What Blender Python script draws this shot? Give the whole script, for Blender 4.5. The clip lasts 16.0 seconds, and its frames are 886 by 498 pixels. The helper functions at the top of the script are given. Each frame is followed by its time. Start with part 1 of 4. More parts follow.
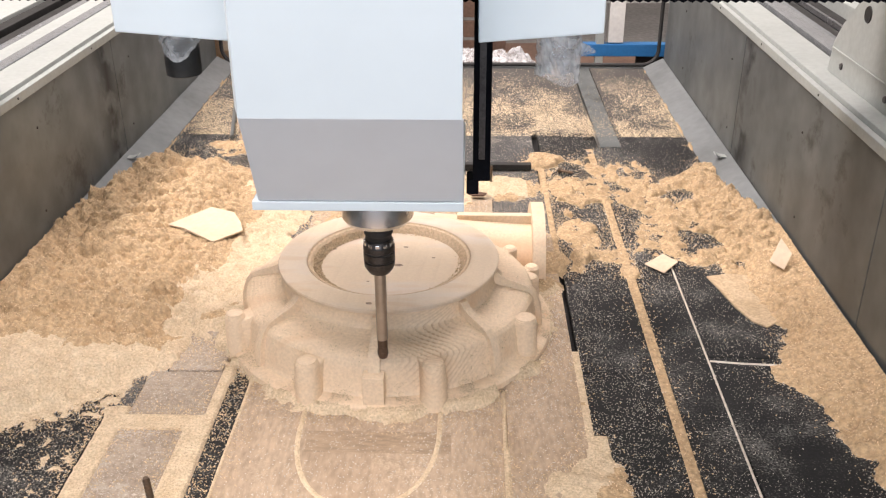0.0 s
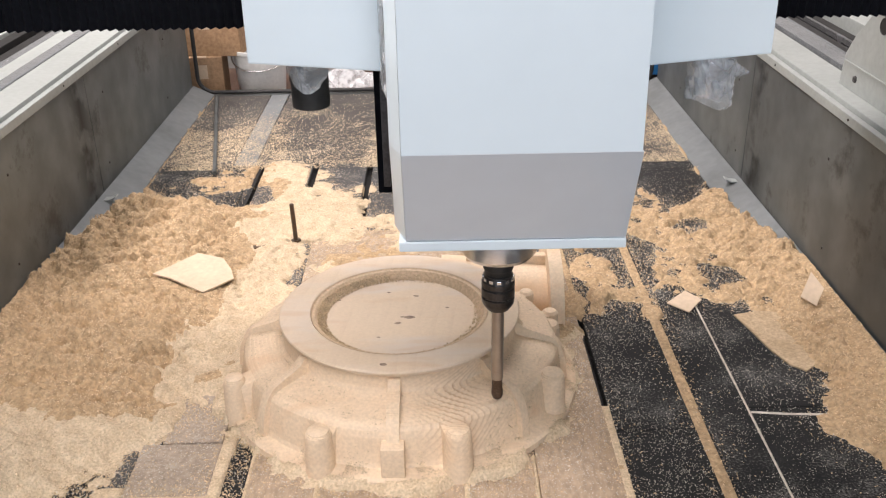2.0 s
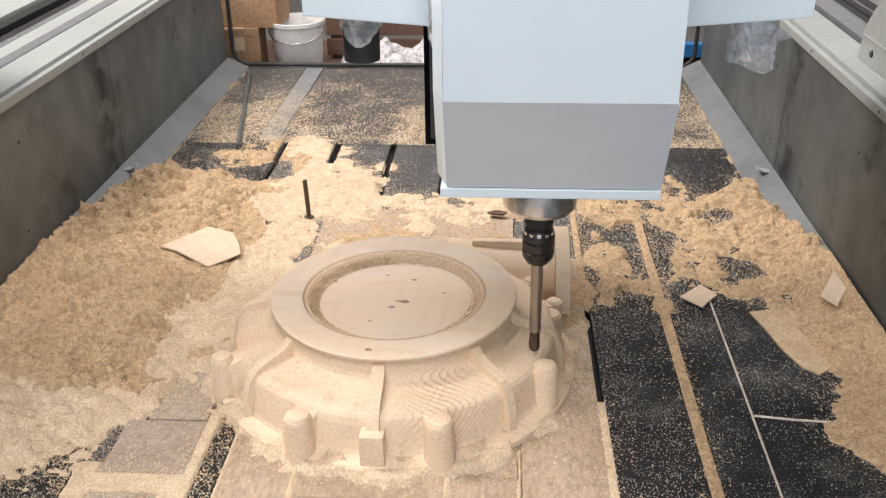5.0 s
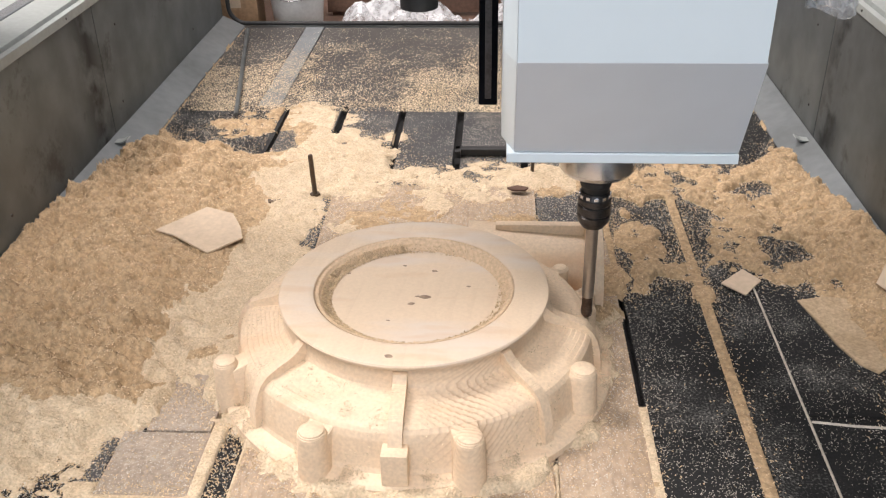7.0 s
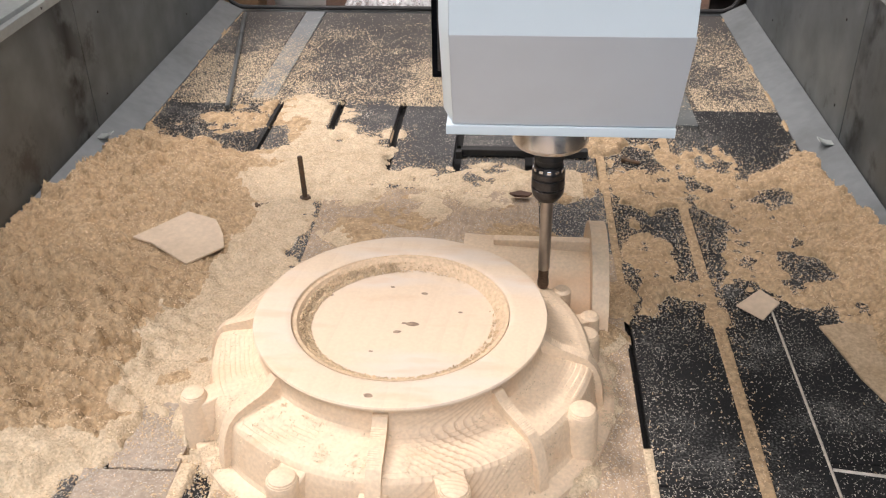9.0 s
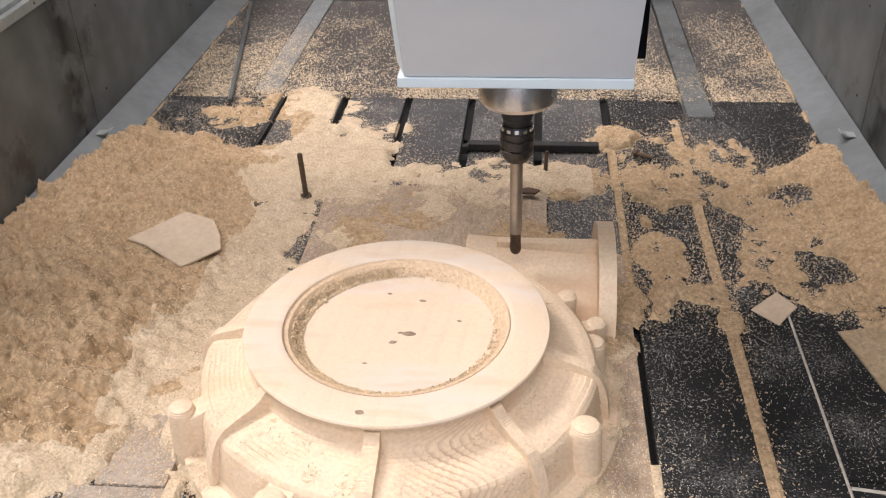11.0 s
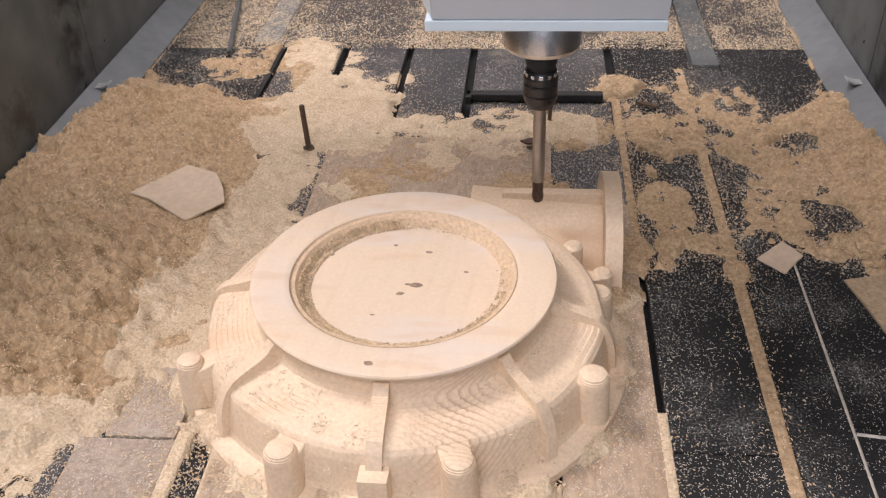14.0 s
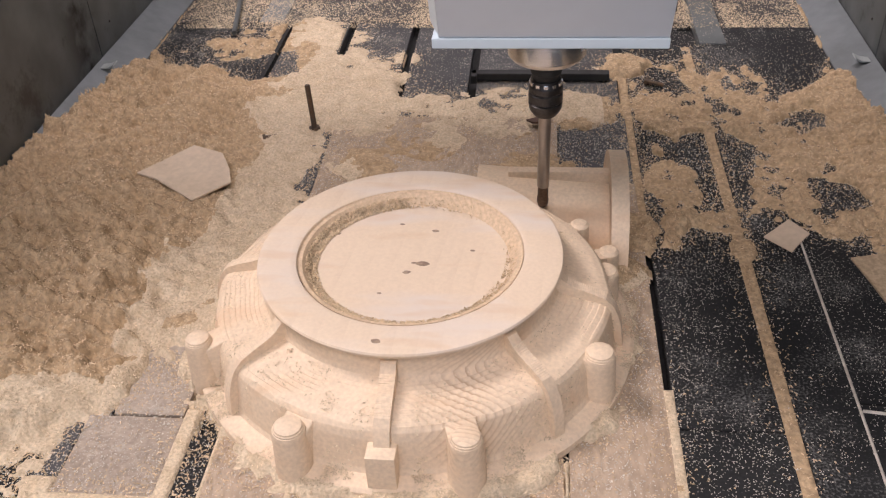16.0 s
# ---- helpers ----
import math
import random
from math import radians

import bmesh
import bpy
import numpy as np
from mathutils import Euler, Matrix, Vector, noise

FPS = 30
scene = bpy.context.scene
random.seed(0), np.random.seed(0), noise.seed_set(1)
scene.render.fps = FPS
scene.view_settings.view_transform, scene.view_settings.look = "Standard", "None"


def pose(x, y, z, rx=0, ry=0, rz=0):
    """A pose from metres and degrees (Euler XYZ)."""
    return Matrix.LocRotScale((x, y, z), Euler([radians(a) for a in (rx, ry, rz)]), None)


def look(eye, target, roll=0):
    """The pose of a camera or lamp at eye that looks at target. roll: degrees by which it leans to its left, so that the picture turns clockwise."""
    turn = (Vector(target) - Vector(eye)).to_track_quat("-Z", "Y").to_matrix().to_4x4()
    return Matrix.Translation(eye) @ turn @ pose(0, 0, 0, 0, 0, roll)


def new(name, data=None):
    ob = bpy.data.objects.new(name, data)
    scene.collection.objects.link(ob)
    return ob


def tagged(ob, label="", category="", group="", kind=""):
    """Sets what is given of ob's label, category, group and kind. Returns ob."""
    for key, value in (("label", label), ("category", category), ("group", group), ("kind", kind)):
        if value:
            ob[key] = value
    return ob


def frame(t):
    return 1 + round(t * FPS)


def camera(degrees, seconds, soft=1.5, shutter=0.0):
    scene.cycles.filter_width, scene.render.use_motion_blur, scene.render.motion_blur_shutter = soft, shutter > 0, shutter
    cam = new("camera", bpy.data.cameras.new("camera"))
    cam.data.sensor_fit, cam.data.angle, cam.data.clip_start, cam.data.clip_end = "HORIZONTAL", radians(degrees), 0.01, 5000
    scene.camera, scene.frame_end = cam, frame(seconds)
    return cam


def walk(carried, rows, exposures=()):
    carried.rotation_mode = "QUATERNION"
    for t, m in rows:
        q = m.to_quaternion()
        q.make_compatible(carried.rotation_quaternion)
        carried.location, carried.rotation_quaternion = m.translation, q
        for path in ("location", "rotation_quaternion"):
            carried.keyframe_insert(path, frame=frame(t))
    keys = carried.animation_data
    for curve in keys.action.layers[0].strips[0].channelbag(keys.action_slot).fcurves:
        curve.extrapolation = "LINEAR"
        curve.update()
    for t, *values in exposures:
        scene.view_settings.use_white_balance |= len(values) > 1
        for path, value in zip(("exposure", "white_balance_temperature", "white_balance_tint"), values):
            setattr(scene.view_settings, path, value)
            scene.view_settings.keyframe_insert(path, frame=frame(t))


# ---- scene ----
cam = camera(50.7, 16.0, soft=1.2)
METRES, EYE, TILT, LEAN, TURN = 1.0, 1.241, 0.0, 0.0, 1.7
ROWS = [
    (0.0, 0.0, 0.0, 0.0, -0.09, -26.29, 0.18),
    (0.5, -0.0183, 0.0636, -0.0057, -0.88, -26.12, 0.12),
    (1.0, -0.0594, 0.1233, -0.0113, -1.5, -25.67, 0.31),
    (1.5, -0.0999, 0.1664, -0.0106, -2.48, -25.39, 0.69),
    (2.0, -0.0981, 0.2013, -0.0054, -2.43, -25.47, 0.93),
    (2.5, -0.0439, 0.2309, -0.0067, -0.99, -25.47, 0.73),
    (3.0, -0.0213, 0.245, -0.0157, -0.28, -25.95, 0.7),
    (3.5, -0.0178, 0.2487, -0.0116, -0.02, -26.39, 0.85),
    (6.0, 0.0668, 0.3108, -0.023, 2.4, -27.66, 0.37),
    (6.5, 0.0252, 0.3942, -0.027, 1.86, -28.6, 0.59),
    (7.0, -0.0215, 0.4746, -0.0371, 1.38, -29.84, 0.87),
    (7.5, -0.0449, 0.5299, -0.0339, 0.33, -30.57, 1.17),
    (8.0, -0.0284, 0.5856, -0.0354, 0.42, -31.02, 0.93),
    (8.5, 0.0046, 0.6294, -0.0378, 1.58, -31.03, 0.81),
    (9.0, 0.0201, 0.6606, -0.0382, 2.51, -31.38, 0.72),
    (11.5, 0.062, 0.7565, -0.0453, 3.57, -32.42, 1.72),
    (12.0, 0.0524, 0.7507, -0.0416, 3.64, -32.5, 1.72),
    (12.5, 0.0442, 0.7491, -0.0455, 4.16, -33.67, 1.99),
    (13.0, 0.0445, 0.7528, -0.0485, 4.02, -34.71, 2.09),
    (13.5, 0.0459, 0.7537, -0.0491, 3.49, -35.02, 1.96),
    (14.0, 0.0453, 0.753, -0.0504, 3.2, -35.26, 1.95),
    (14.5, 0.0459, 0.7521, -0.0503, 3.14, -35.27, 1.92),
    (15.0, 0.0454, 0.7515, -0.0512, 3.4, -35.52, 2.03),
    (15.5, 0.0456, 0.7511, -0.0532, 3.46, -36.02, 2.24),
    (16.0, 0.0437, 0.7471, -0.0536, 3.38, -36.36, 2.28),
]
walk(cam, [(t, pose(0, 0, EYE, TILT, LEAN, TURN) @ pose(METRES * x, METRES * y, METRES * z, 90 + pitch, roll, yaw)) for t, x, y, z, yaw, pitch, roll in ROWS],
     exposures=[(0.0, 0.30, 6700, 20), (1.0, 0.10, 6600, 20), (3.5, 0.04, 6500, 17), (9.0, -0.12, 6400, 18), (12.5, -0.29, 6350, 21), (16.0, -0.56, 6350, 25)])


# ---- light ----
def area(name, at, to, sx, sy, watts, colour, spread=180):
    lamp = bpy.data.lights.new(name, "AREA")
    lamp.shape, lamp.size, lamp.size_y, lamp.energy, lamp.color = "RECTANGLE", sx, sy, watts, colour
    lamp.spread = radians(spread)
    ob = new(name, lamp)
    ob.matrix_world = look(at, to)
    return ob


world = bpy.data.worlds.new("hall_air")
scene.world = world
world.use_nodes = True
wn = world.node_tree
sky = wn.nodes.new("ShaderNodeTexSky")
sky.sky_type, sky.sun_disc, sky.sun_elevation, sky.sun_rotation = "NISHITA", False, radians(50), radians(200)
wn.links.new(sky.outputs[0], wn.nodes["Background"].inputs[0])
wn.nodes["Background"].inputs[1].default_value = 0.06

# west roof light placed from the gantry's shadow; the other four are unseen added fills
area("roof_light_west", (-3.1, 2.7, 4.8), (-0.3, 2.2, 0.1), 1.3, 1.3, 400, (1.0, 0.94, 0.86))
area("fill_light_east", (2.6, 2.7, 4.8), (-0.1, 2.2, 0.1), 1.6, 1.6, 75, (1.0, 0.94, 0.87))
area("fill_light_front", (-0.6, -0.6, 4.8), (-0.2, 2.0, 0.1), 3.4, 1.4, 240, (1.0, 0.94, 0.87))
area("fill_light_back", (-0.2, 5.0, 4.8), (-0.2, 3.8, 0), 3.4, 1.4, 190, (1.0, 0.95, 0.89))
# broad cool fill added behind the camera; no door is built there
area("fill_light_south", (0.0, -5.6, 1.9), (0.0, 2.0, 0.9), 5.0, 3.6, 185, (0.74, 0.89, 1.0))


# ---- materials ----
def mat(name, base, second=None, rough=0.6, metal=0.0, scale=6.0, fine=90.0, bump=0.15, spots=None, spot_at=0.62, island=False, stretch=(1, 1, 1), mix=0.6, transmission=0.0, coat=0.0):
    m = bpy.data.materials.new(name)
    m.use_nodes = True
    nt = m.node_tree
    N, L = nt.nodes, nt.links
    b = N["Principled BSDF"]
    b.inputs["Roughness"].default_value, b.inputs["Metallic"].default_value = rough, metal
    b.inputs["Transmission Weight"].default_value = transmission
    b.inputs["Coat Weight"].default_value = coat
    tc = N.new("ShaderNodeTexCoord")
    mp = N.new("ShaderNodeMapping")
    mp.inputs["Scale"].default_value = stretch
    L.new(tc.outputs["Object"], mp.inputs[0])
    big, small = N.new("ShaderNodeTexNoise"), N.new("ShaderNodeTexNoise")
    big.inputs["Scale"].default_value, big.inputs["Detail"].default_value = scale, 5
    small.inputs["Scale"].default_value, small.inputs["Detail"].default_value = fine, 3
    L.new(mp.outputs[0], big.inputs["Vector"])
    L.new(mp.outputs[0], small.inputs["Vector"])
    second = second or tuple(c * 0.75 for c in base)
    r1 = N.new("ShaderNodeMapRange")
    r1.inputs[1].default_value, r1.inputs[2].default_value = 0.35, 0.68
    L.new(big.outputs[0], r1.inputs[0])
    mx = N.new("ShaderNodeMix")
    mx.data_type = "RGBA"
    mx.inputs[6].default_value, mx.inputs[7].default_value = (*base, 1), (*second, 1)
    L.new(r1.outputs[0], mx.inputs[0])
    out = mx.outputs[2]
    r2 = N.new("ShaderNodeMapRange")
    r2.inputs[1].default_value, r2.inputs[2].default_value = 0.3, 0.7
    r2.inputs[3].default_value, r2.inputs[4].default_value = 1 - mix * 0.4, 1 + mix * 0.25
    L.new(small.outputs[0], r2.inputs[0])
    mul = N.new("ShaderNodeMix")
    mul.data_type, mul.blend_type = "RGBA", "MULTIPLY"
    mul.inputs[0].default_value = 1
    L.new(out, mul.inputs[6])
    L.new(r2.outputs[0], mul.inputs[7])
    out = mul.outputs[2]
    if island:
        g = N.new("ShaderNodeNewGeometry")
        r3 = N.new("ShaderNodeMapRange")
        r3.inputs[3].default_value, r3.inputs[4].default_value = 0.76, 1.16
        L.new(g.outputs["Random Per Island"], r3.inputs[0])
        m2 = N.new("ShaderNodeMix")
        m2.data_type, m2.blend_type = "RGBA", "MULTIPLY"
        m2.inputs[0].default_value = 1
        L.new(out, m2.inputs[6])
        L.new(r3.outputs[0], m2.inputs[7])
        out = m2.outputs[2]
    if spots:
        sp = N.new("ShaderNodeTexNoise")
        sp.inputs["Scale"].default_value, sp.inputs["Detail"].default_value, sp.inputs["Roughness"].default_value = scale * 2.3, 8, 0.7
        L.new(mp.outputs[0], sp.inputs["Vector"])
        r4 = N.new("ShaderNodeMapRange")
        r4.inputs[1].default_value, r4.inputs[2].default_value = spot_at, spot_at + 0.1
        L.new(sp.outputs[0], r4.inputs[0])
        m3 = N.new("ShaderNodeMix")
        m3.data_type = "RGBA"
        m3.inputs[7].default_value = (*spots, 1)
        L.new(out, m3.inputs[6])
        L.new(r4.outputs[0], m3.inputs[0])
        out = m3.outputs[2]
    L.new(out, b.inputs["Base Color"])
    rr = N.new("ShaderNodeMapRange")
    rr.inputs[3].default_value, rr.inputs[4].default_value = max(0.05, rough - 0.1), min(1, rough + 0.12)
    L.new(big.outputs[0], rr.inputs[0])
    L.new(rr.outputs[0], b.inputs["Roughness"])
    if bump:
        bp = N.new("ShaderNodeBump")
        bp.inputs["Strength"].default_value, bp.inputs["Distance"].default_value = bump, 0.004
        L.new(small.outputs[0], bp.inputs["Height"])
        L.new(bp.outputs[0], b.inputs["Normal"])
    return m


def pine(name, base, dark, ring=46.0, fibre=(0.9, 1.06), strength=0.55, axis="Y", tilt=(4, 9, 3), centre=(0, 0, -0.12), heart=None):
    """Sawn softwood: growth rings round a lying axis, with fine fibre and soft stains."""
    m = bpy.data.materials.new(name)
    m.use_nodes = True
    nt = m.node_tree
    N, L = nt.nodes, nt.links
    b = N["Principled BSDF"]
    b.inputs["Roughness"].default_value = 0.62
    tc, mp = N.new("ShaderNodeTexCoord"), N.new("ShaderNodeMapping")
    mp.inputs["Location"].default_value = centre
    mp.inputs["Rotation"].default_value = [radians(a) for a in tilt]
    L.new(tc.outputs["Object"], mp.inputs[0])
    w = N.new("ShaderNodeTexWave")
    w.wave_type, w.rings_direction = "RINGS", axis
    w.wave_profile = "SAW"
    w.inputs["Scale"].default_value, w.inputs["Distortion"].default_value = ring, 9.0
    w.inputs["Detail"].default_value, w.inputs["Detail Scale"].default_value = 1, 0.12
    L.new(mp.outputs[0], w.inputs["Vector"])
    big = N.new("ShaderNodeTexNoise")
    big.inputs["Scale"].default_value, big.inputs["Detail"].default_value = 7, 4
    L.new(tc.outputs["Object"], big.inputs["Vector"])
    fib = N.new("ShaderNodeTexNoise")
    fib.inputs["Scale"].default_value, fib.inputs["Detail"].default_value = 150, 2
    L.new(tc.outputs["Object"], fib.inputs["Vector"])
    a = N.new("ShaderNodeMapRange")
    a.inputs[1].default_value, a.inputs[2].default_value, a.inputs[4].default_value = 0.55, 1.0, strength
    L.new(w.outputs[1], a.inputs[0])
    g = N.new("ShaderNodeMath")
    g.operation = "MULTIPLY"
    gr = N.new("ShaderNodeMapRange")
    gr.inputs[1].default_value, gr.inputs[2].default_value, gr.inputs[3].default_value = 0.40, 0.60, 0.15
    L.new(big.outputs[0], gr.inputs[0])
    L.new(a.outputs[0], g.inputs[0])
    L.new(gr.outputs[0], g.inputs[1])
    if heart:
        di, hr, hm = N.new("ShaderNodeVectorMath"), N.new("ShaderNodeMapRange"), N.new("ShaderNodeMath")
        di.operation, hm.operation = "DISTANCE", "MULTIPLY"
        di.inputs[1].default_value = heart
        hr.inputs[1].default_value, hr.inputs[2].default_value, hr.inputs[3].default_value, hr.inputs[4].default_value = 0.03, 0.125, 1.3, 0.05
        L.new(tc.outputs["Object"], di.inputs[0])
        L.new(di.outputs["Value"], hr.inputs[0])
        L.new(g.outputs[0], hm.inputs[0])
        L.new(hr.outputs[0], hm.inputs[1])
        g = hm
    mx = N.new("ShaderNodeMix")
    mx.data_type = "RGBA"
    mx.inputs[6].default_value, mx.inputs[7].default_value = (*base, 1), (*dark, 1)
    L.new(g.outputs[0], mx.inputs[0])
    fr = N.new("ShaderNodeMapRange")
    fr.inputs[1].default_value, fr.inputs[2].default_value, fr.inputs[3].default_value, fr.inputs[4].default_value = 0.3, 0.7, *fibre
    L.new(fib.outputs[0], fr.inputs[0])
    mul = N.new("ShaderNodeMix")
    mul.data_type, mul.blend_type = "RGBA", "MULTIPLY"
    mul.inputs[0].default_value = 1
    L.new(mx.outputs[2], mul.inputs[6])
    L.new(fr.outputs[0], mul.inputs[7])
    L.new(mul.outputs[2], b.inputs["Base Color"])
    bp = N.new("ShaderNodeBump")
    bp.inputs["Strength"].default_value, bp.inputs["Distance"].default_value = 0.15, 0.001
    L.new(fib.outputs[0], bp.inputs["Height"])
    L.new(bp.outputs[0], b.inputs["Normal"])
    return m


PINE = pine("milled_pine", (0.755, 0.60, 0.43), (0.48, 0.32, 0.20), ring=48, strength=0.8, axis="X", tilt=(3, 4, 6), centre=(0, 0.02, 0.16), heart=(0.13, -0.29, 0.11))


def stains(m, tint, amount, scale, lo, hi):
    """Broad soft discoloured areas."""
    nt = m.node_tree
    N, L = nt.nodes, nt.links
    b = N["Principled BSDF"]
    src = b.inputs["Base Color"].links[0].from_socket
    tc, mp, nz = N.new("ShaderNodeTexCoord"), N.new("ShaderNodeMapping"), N.new("ShaderNodeTexNoise")
    mp.inputs["Scale"].default_value = (0.35, 1.3, 1)
    nz.inputs["Scale"].default_value, nz.inputs["Detail"].default_value = scale, 4
    L.new(tc.outputs["Object"], mp.inputs[0])
    L.new(mp.outputs[0], nz.inputs["Vector"])
    rg, mx = N.new("ShaderNodeMapRange"), N.new("ShaderNodeMix")
    rg.inputs[1].default_value, rg.inputs[2].default_value, rg.inputs[4].default_value = lo, hi, amount
    mx.data_type = "RGBA"
    mx.inputs[7].default_value = (*tint, 1)
    L.new(nz.outputs[0], rg.inputs[0])
    L.new(rg.outputs[0], mx.inputs[0])
    L.new(src, mx.inputs[6])
    L.new(mx.outputs[2], b.inputs["Base Color"])


PINE_TOP = pine("planed_pine_top", (0.74, 0.60, 0.445), (0.62, 0.48, 0.35), ring=9, strength=0.3, fibre=(0.96, 1.03), centre=(0.3, 0, -0.4))
stains(PINE_TOP, (0.70, 0.62, 0.54), 0.8, 9, 0.48, 0.66)
stains(PINE_TOP, (0.66, 0.46, 0.28), 0.5, 17, 0.56, 0.72)
stains(PINE, (0.70, 0.47, 0.28), 0.6, 12, 0.52, 0.72)
# browner pine: end grain, with the shade of the recess wall put into its colour
PINE_RECESS = pine("browner_recess_pine", (0.70, 0.53, 0.355), (0.52, 0.36, 0.22), ring=30, strength=0.4, fibre=(0.8, 1.05))
KNOT = mat("pine_knot", (0.36, 0.26, 0.18), (0.20, 0.14, 0.10), scale=60, fine=200)
DUST = mat("sawdust_bed", (0.59, 0.43, 0.26), (0.42, 0.295, 0.17), rough=0.95, scale=60, fine=120, bump=1.0, mix=1.0)
FINE = mat("fine_pale_sawdust", (0.71, 0.585, 0.415), (0.59, 0.465, 0.31), rough=0.95, scale=30, fine=180, bump=0.8, mix=0.6)
FLAKE = mat("wood_flake", (0.69, 0.53, 0.345), (0.56, 0.42, 0.26), rough=0.9, scale=5, fine=60, bump=0, island=True)
PFLAKE = mat("pale_wood_flake", (0.75, 0.615, 0.435), (0.65, 0.52, 0.355), rough=0.9, scale=5, fine=60, bump=0, island=True)
SPECK = mat("fine_pale_dust", (0.70, 0.655, 0.57), (0.56, 0.52, 0.45), rough=0.95, scale=8, fine=80, bump=0, island=True)
SLAB = mat("dark_phenolic_slab", (0.014, 0.0148, 0.016), (0.024, 0.0245, 0.025), rough=0.8, scale=7, fine=160, bump=0.25, spots=(0.05, 0.048, 0.045), spot_at=0.62)
SLAB.node_tree.nodes["Principled BSDF"].inputs["Specular IOR Level"].default_value = 0.25
SLAB_GREY = mat("worn_grey_slab", (0.066, 0.067, 0.069), (0.042, 0.043, 0.045), rough=0.6, scale=6, fine=120, bump=0.2, spots=(0.30, 0.26, 0.2), spot_at=0.62)


def powder(m, amount, tint, lo=0.98, hi=1.16):
    """Fine pale dust lying in drifts on a surface."""
    nt = m.node_tree
    N, L = nt.nodes, nt.links
    b = N["Principled BSDF"]
    src = b.inputs["Base Color"].links[0].from_socket
    tc = N.new("ShaderNodeTexCoord")
    drift, grit = N.new("ShaderNodeTexNoise"), N.new("ShaderNodeTexNoise")
    drift.inputs["Scale"].default_value, drift.inputs["Detail"].default_value, drift.inputs["Roughness"].default_value = 4.5, 6, 0.65
    grit.inputs["Scale"].default_value, grit.inputs["Detail"].default_value = 210, 2
    L.new(tc.outputs["Object"], drift.inputs["Vector"])
    L.new(tc.outputs["Object"], grit.inputs["Vector"])
    add = N.new("ShaderNodeMath")
    add.operation = "MULTIPLY_ADD"
    add.inputs[1].default_value = 0.75
    L.new(grit.outputs[0], add.inputs[0])
    L.new(drift.outputs[0], add.inputs[2])
    rg = N.new("ShaderNodeMapRange")
    rg.inputs[1].default_value, rg.inputs[2].default_value, rg.inputs[4].default_value = lo, hi, amount
    L.new(add.outputs[0], rg.inputs[0])
    mx = N.new("ShaderNodeMix")
    mx.data_type = "RGBA"
    mx.inputs[7].default_value = (*tint, 1)
    L.new(rg.outputs[0], mx.inputs[0])
    L.new(src, mx.inputs[6])
    L.new(mx.outputs[2], b.inputs["Base Color"])


powder(SLAB, 0.5, (0.38, 0.38, 0.36), 0.91, 1.18)
powder(SLAB_GREY, 0.6, (0.50, 0.44, 0.36), 1.0, 1.15)
DPLY = mat("dusty_plywood", (0.44, 0.365, 0.29), (0.33, 0.268, 0.21), rough=0.8, scale=5, fine=110, bump=0.3, spots=(0.46, 0.41, 0.35), spot_at=0.56)
powder(DPLY, 0.95, (0.66, 0.60, 0.52))
PLY = mat("brown_plywood", (0.49, 0.38, 0.275), (0.39, 0.292, 0.205), rough=0.7, scale=5, fine=110, bump=0.3, spots=(0.42, 0.31, 0.2), spot_at=0.6, stretch=(1, 0.35, 1))
powder(PLY, 0.55, (0.62, 0.50, 0.36))
PLYD = mat("rubbed_plywood", (0.33, 0.24, 0.16), (0.43, 0.33, 0.235), rough=0.6, scale=9, fine=110, bump=0.3, stretch=(0.3, 1, 1))
powder(PLYD, 0.4, (0.62, 0.50, 0.36))
REARP = mat("brown_grey_rear_plate", (0.075, 0.069, 0.063), (0.05, 0.047, 0.044), rough=0.75, scale=4, fine=120, bump=0.2, spots=(0.16, 0.14, 0.12), spot_at=0.62)
powder(REARP, 0.3, (0.48, 0.40, 0.30))
BED = mat("bed_steel_dark", (0.02, 0.02, 0.02), rough=0.8)
STEEL = mat("worn_steel_panel", (0.195, 0.213, 0.214), (0.132, 0.146, 0.149), rough=0.45, metal=0.5, scale=2.2, fine=9, bump=0.0, mix=0.55, spots=(0.078, 0.08, 0.078), spot_at=0.57)


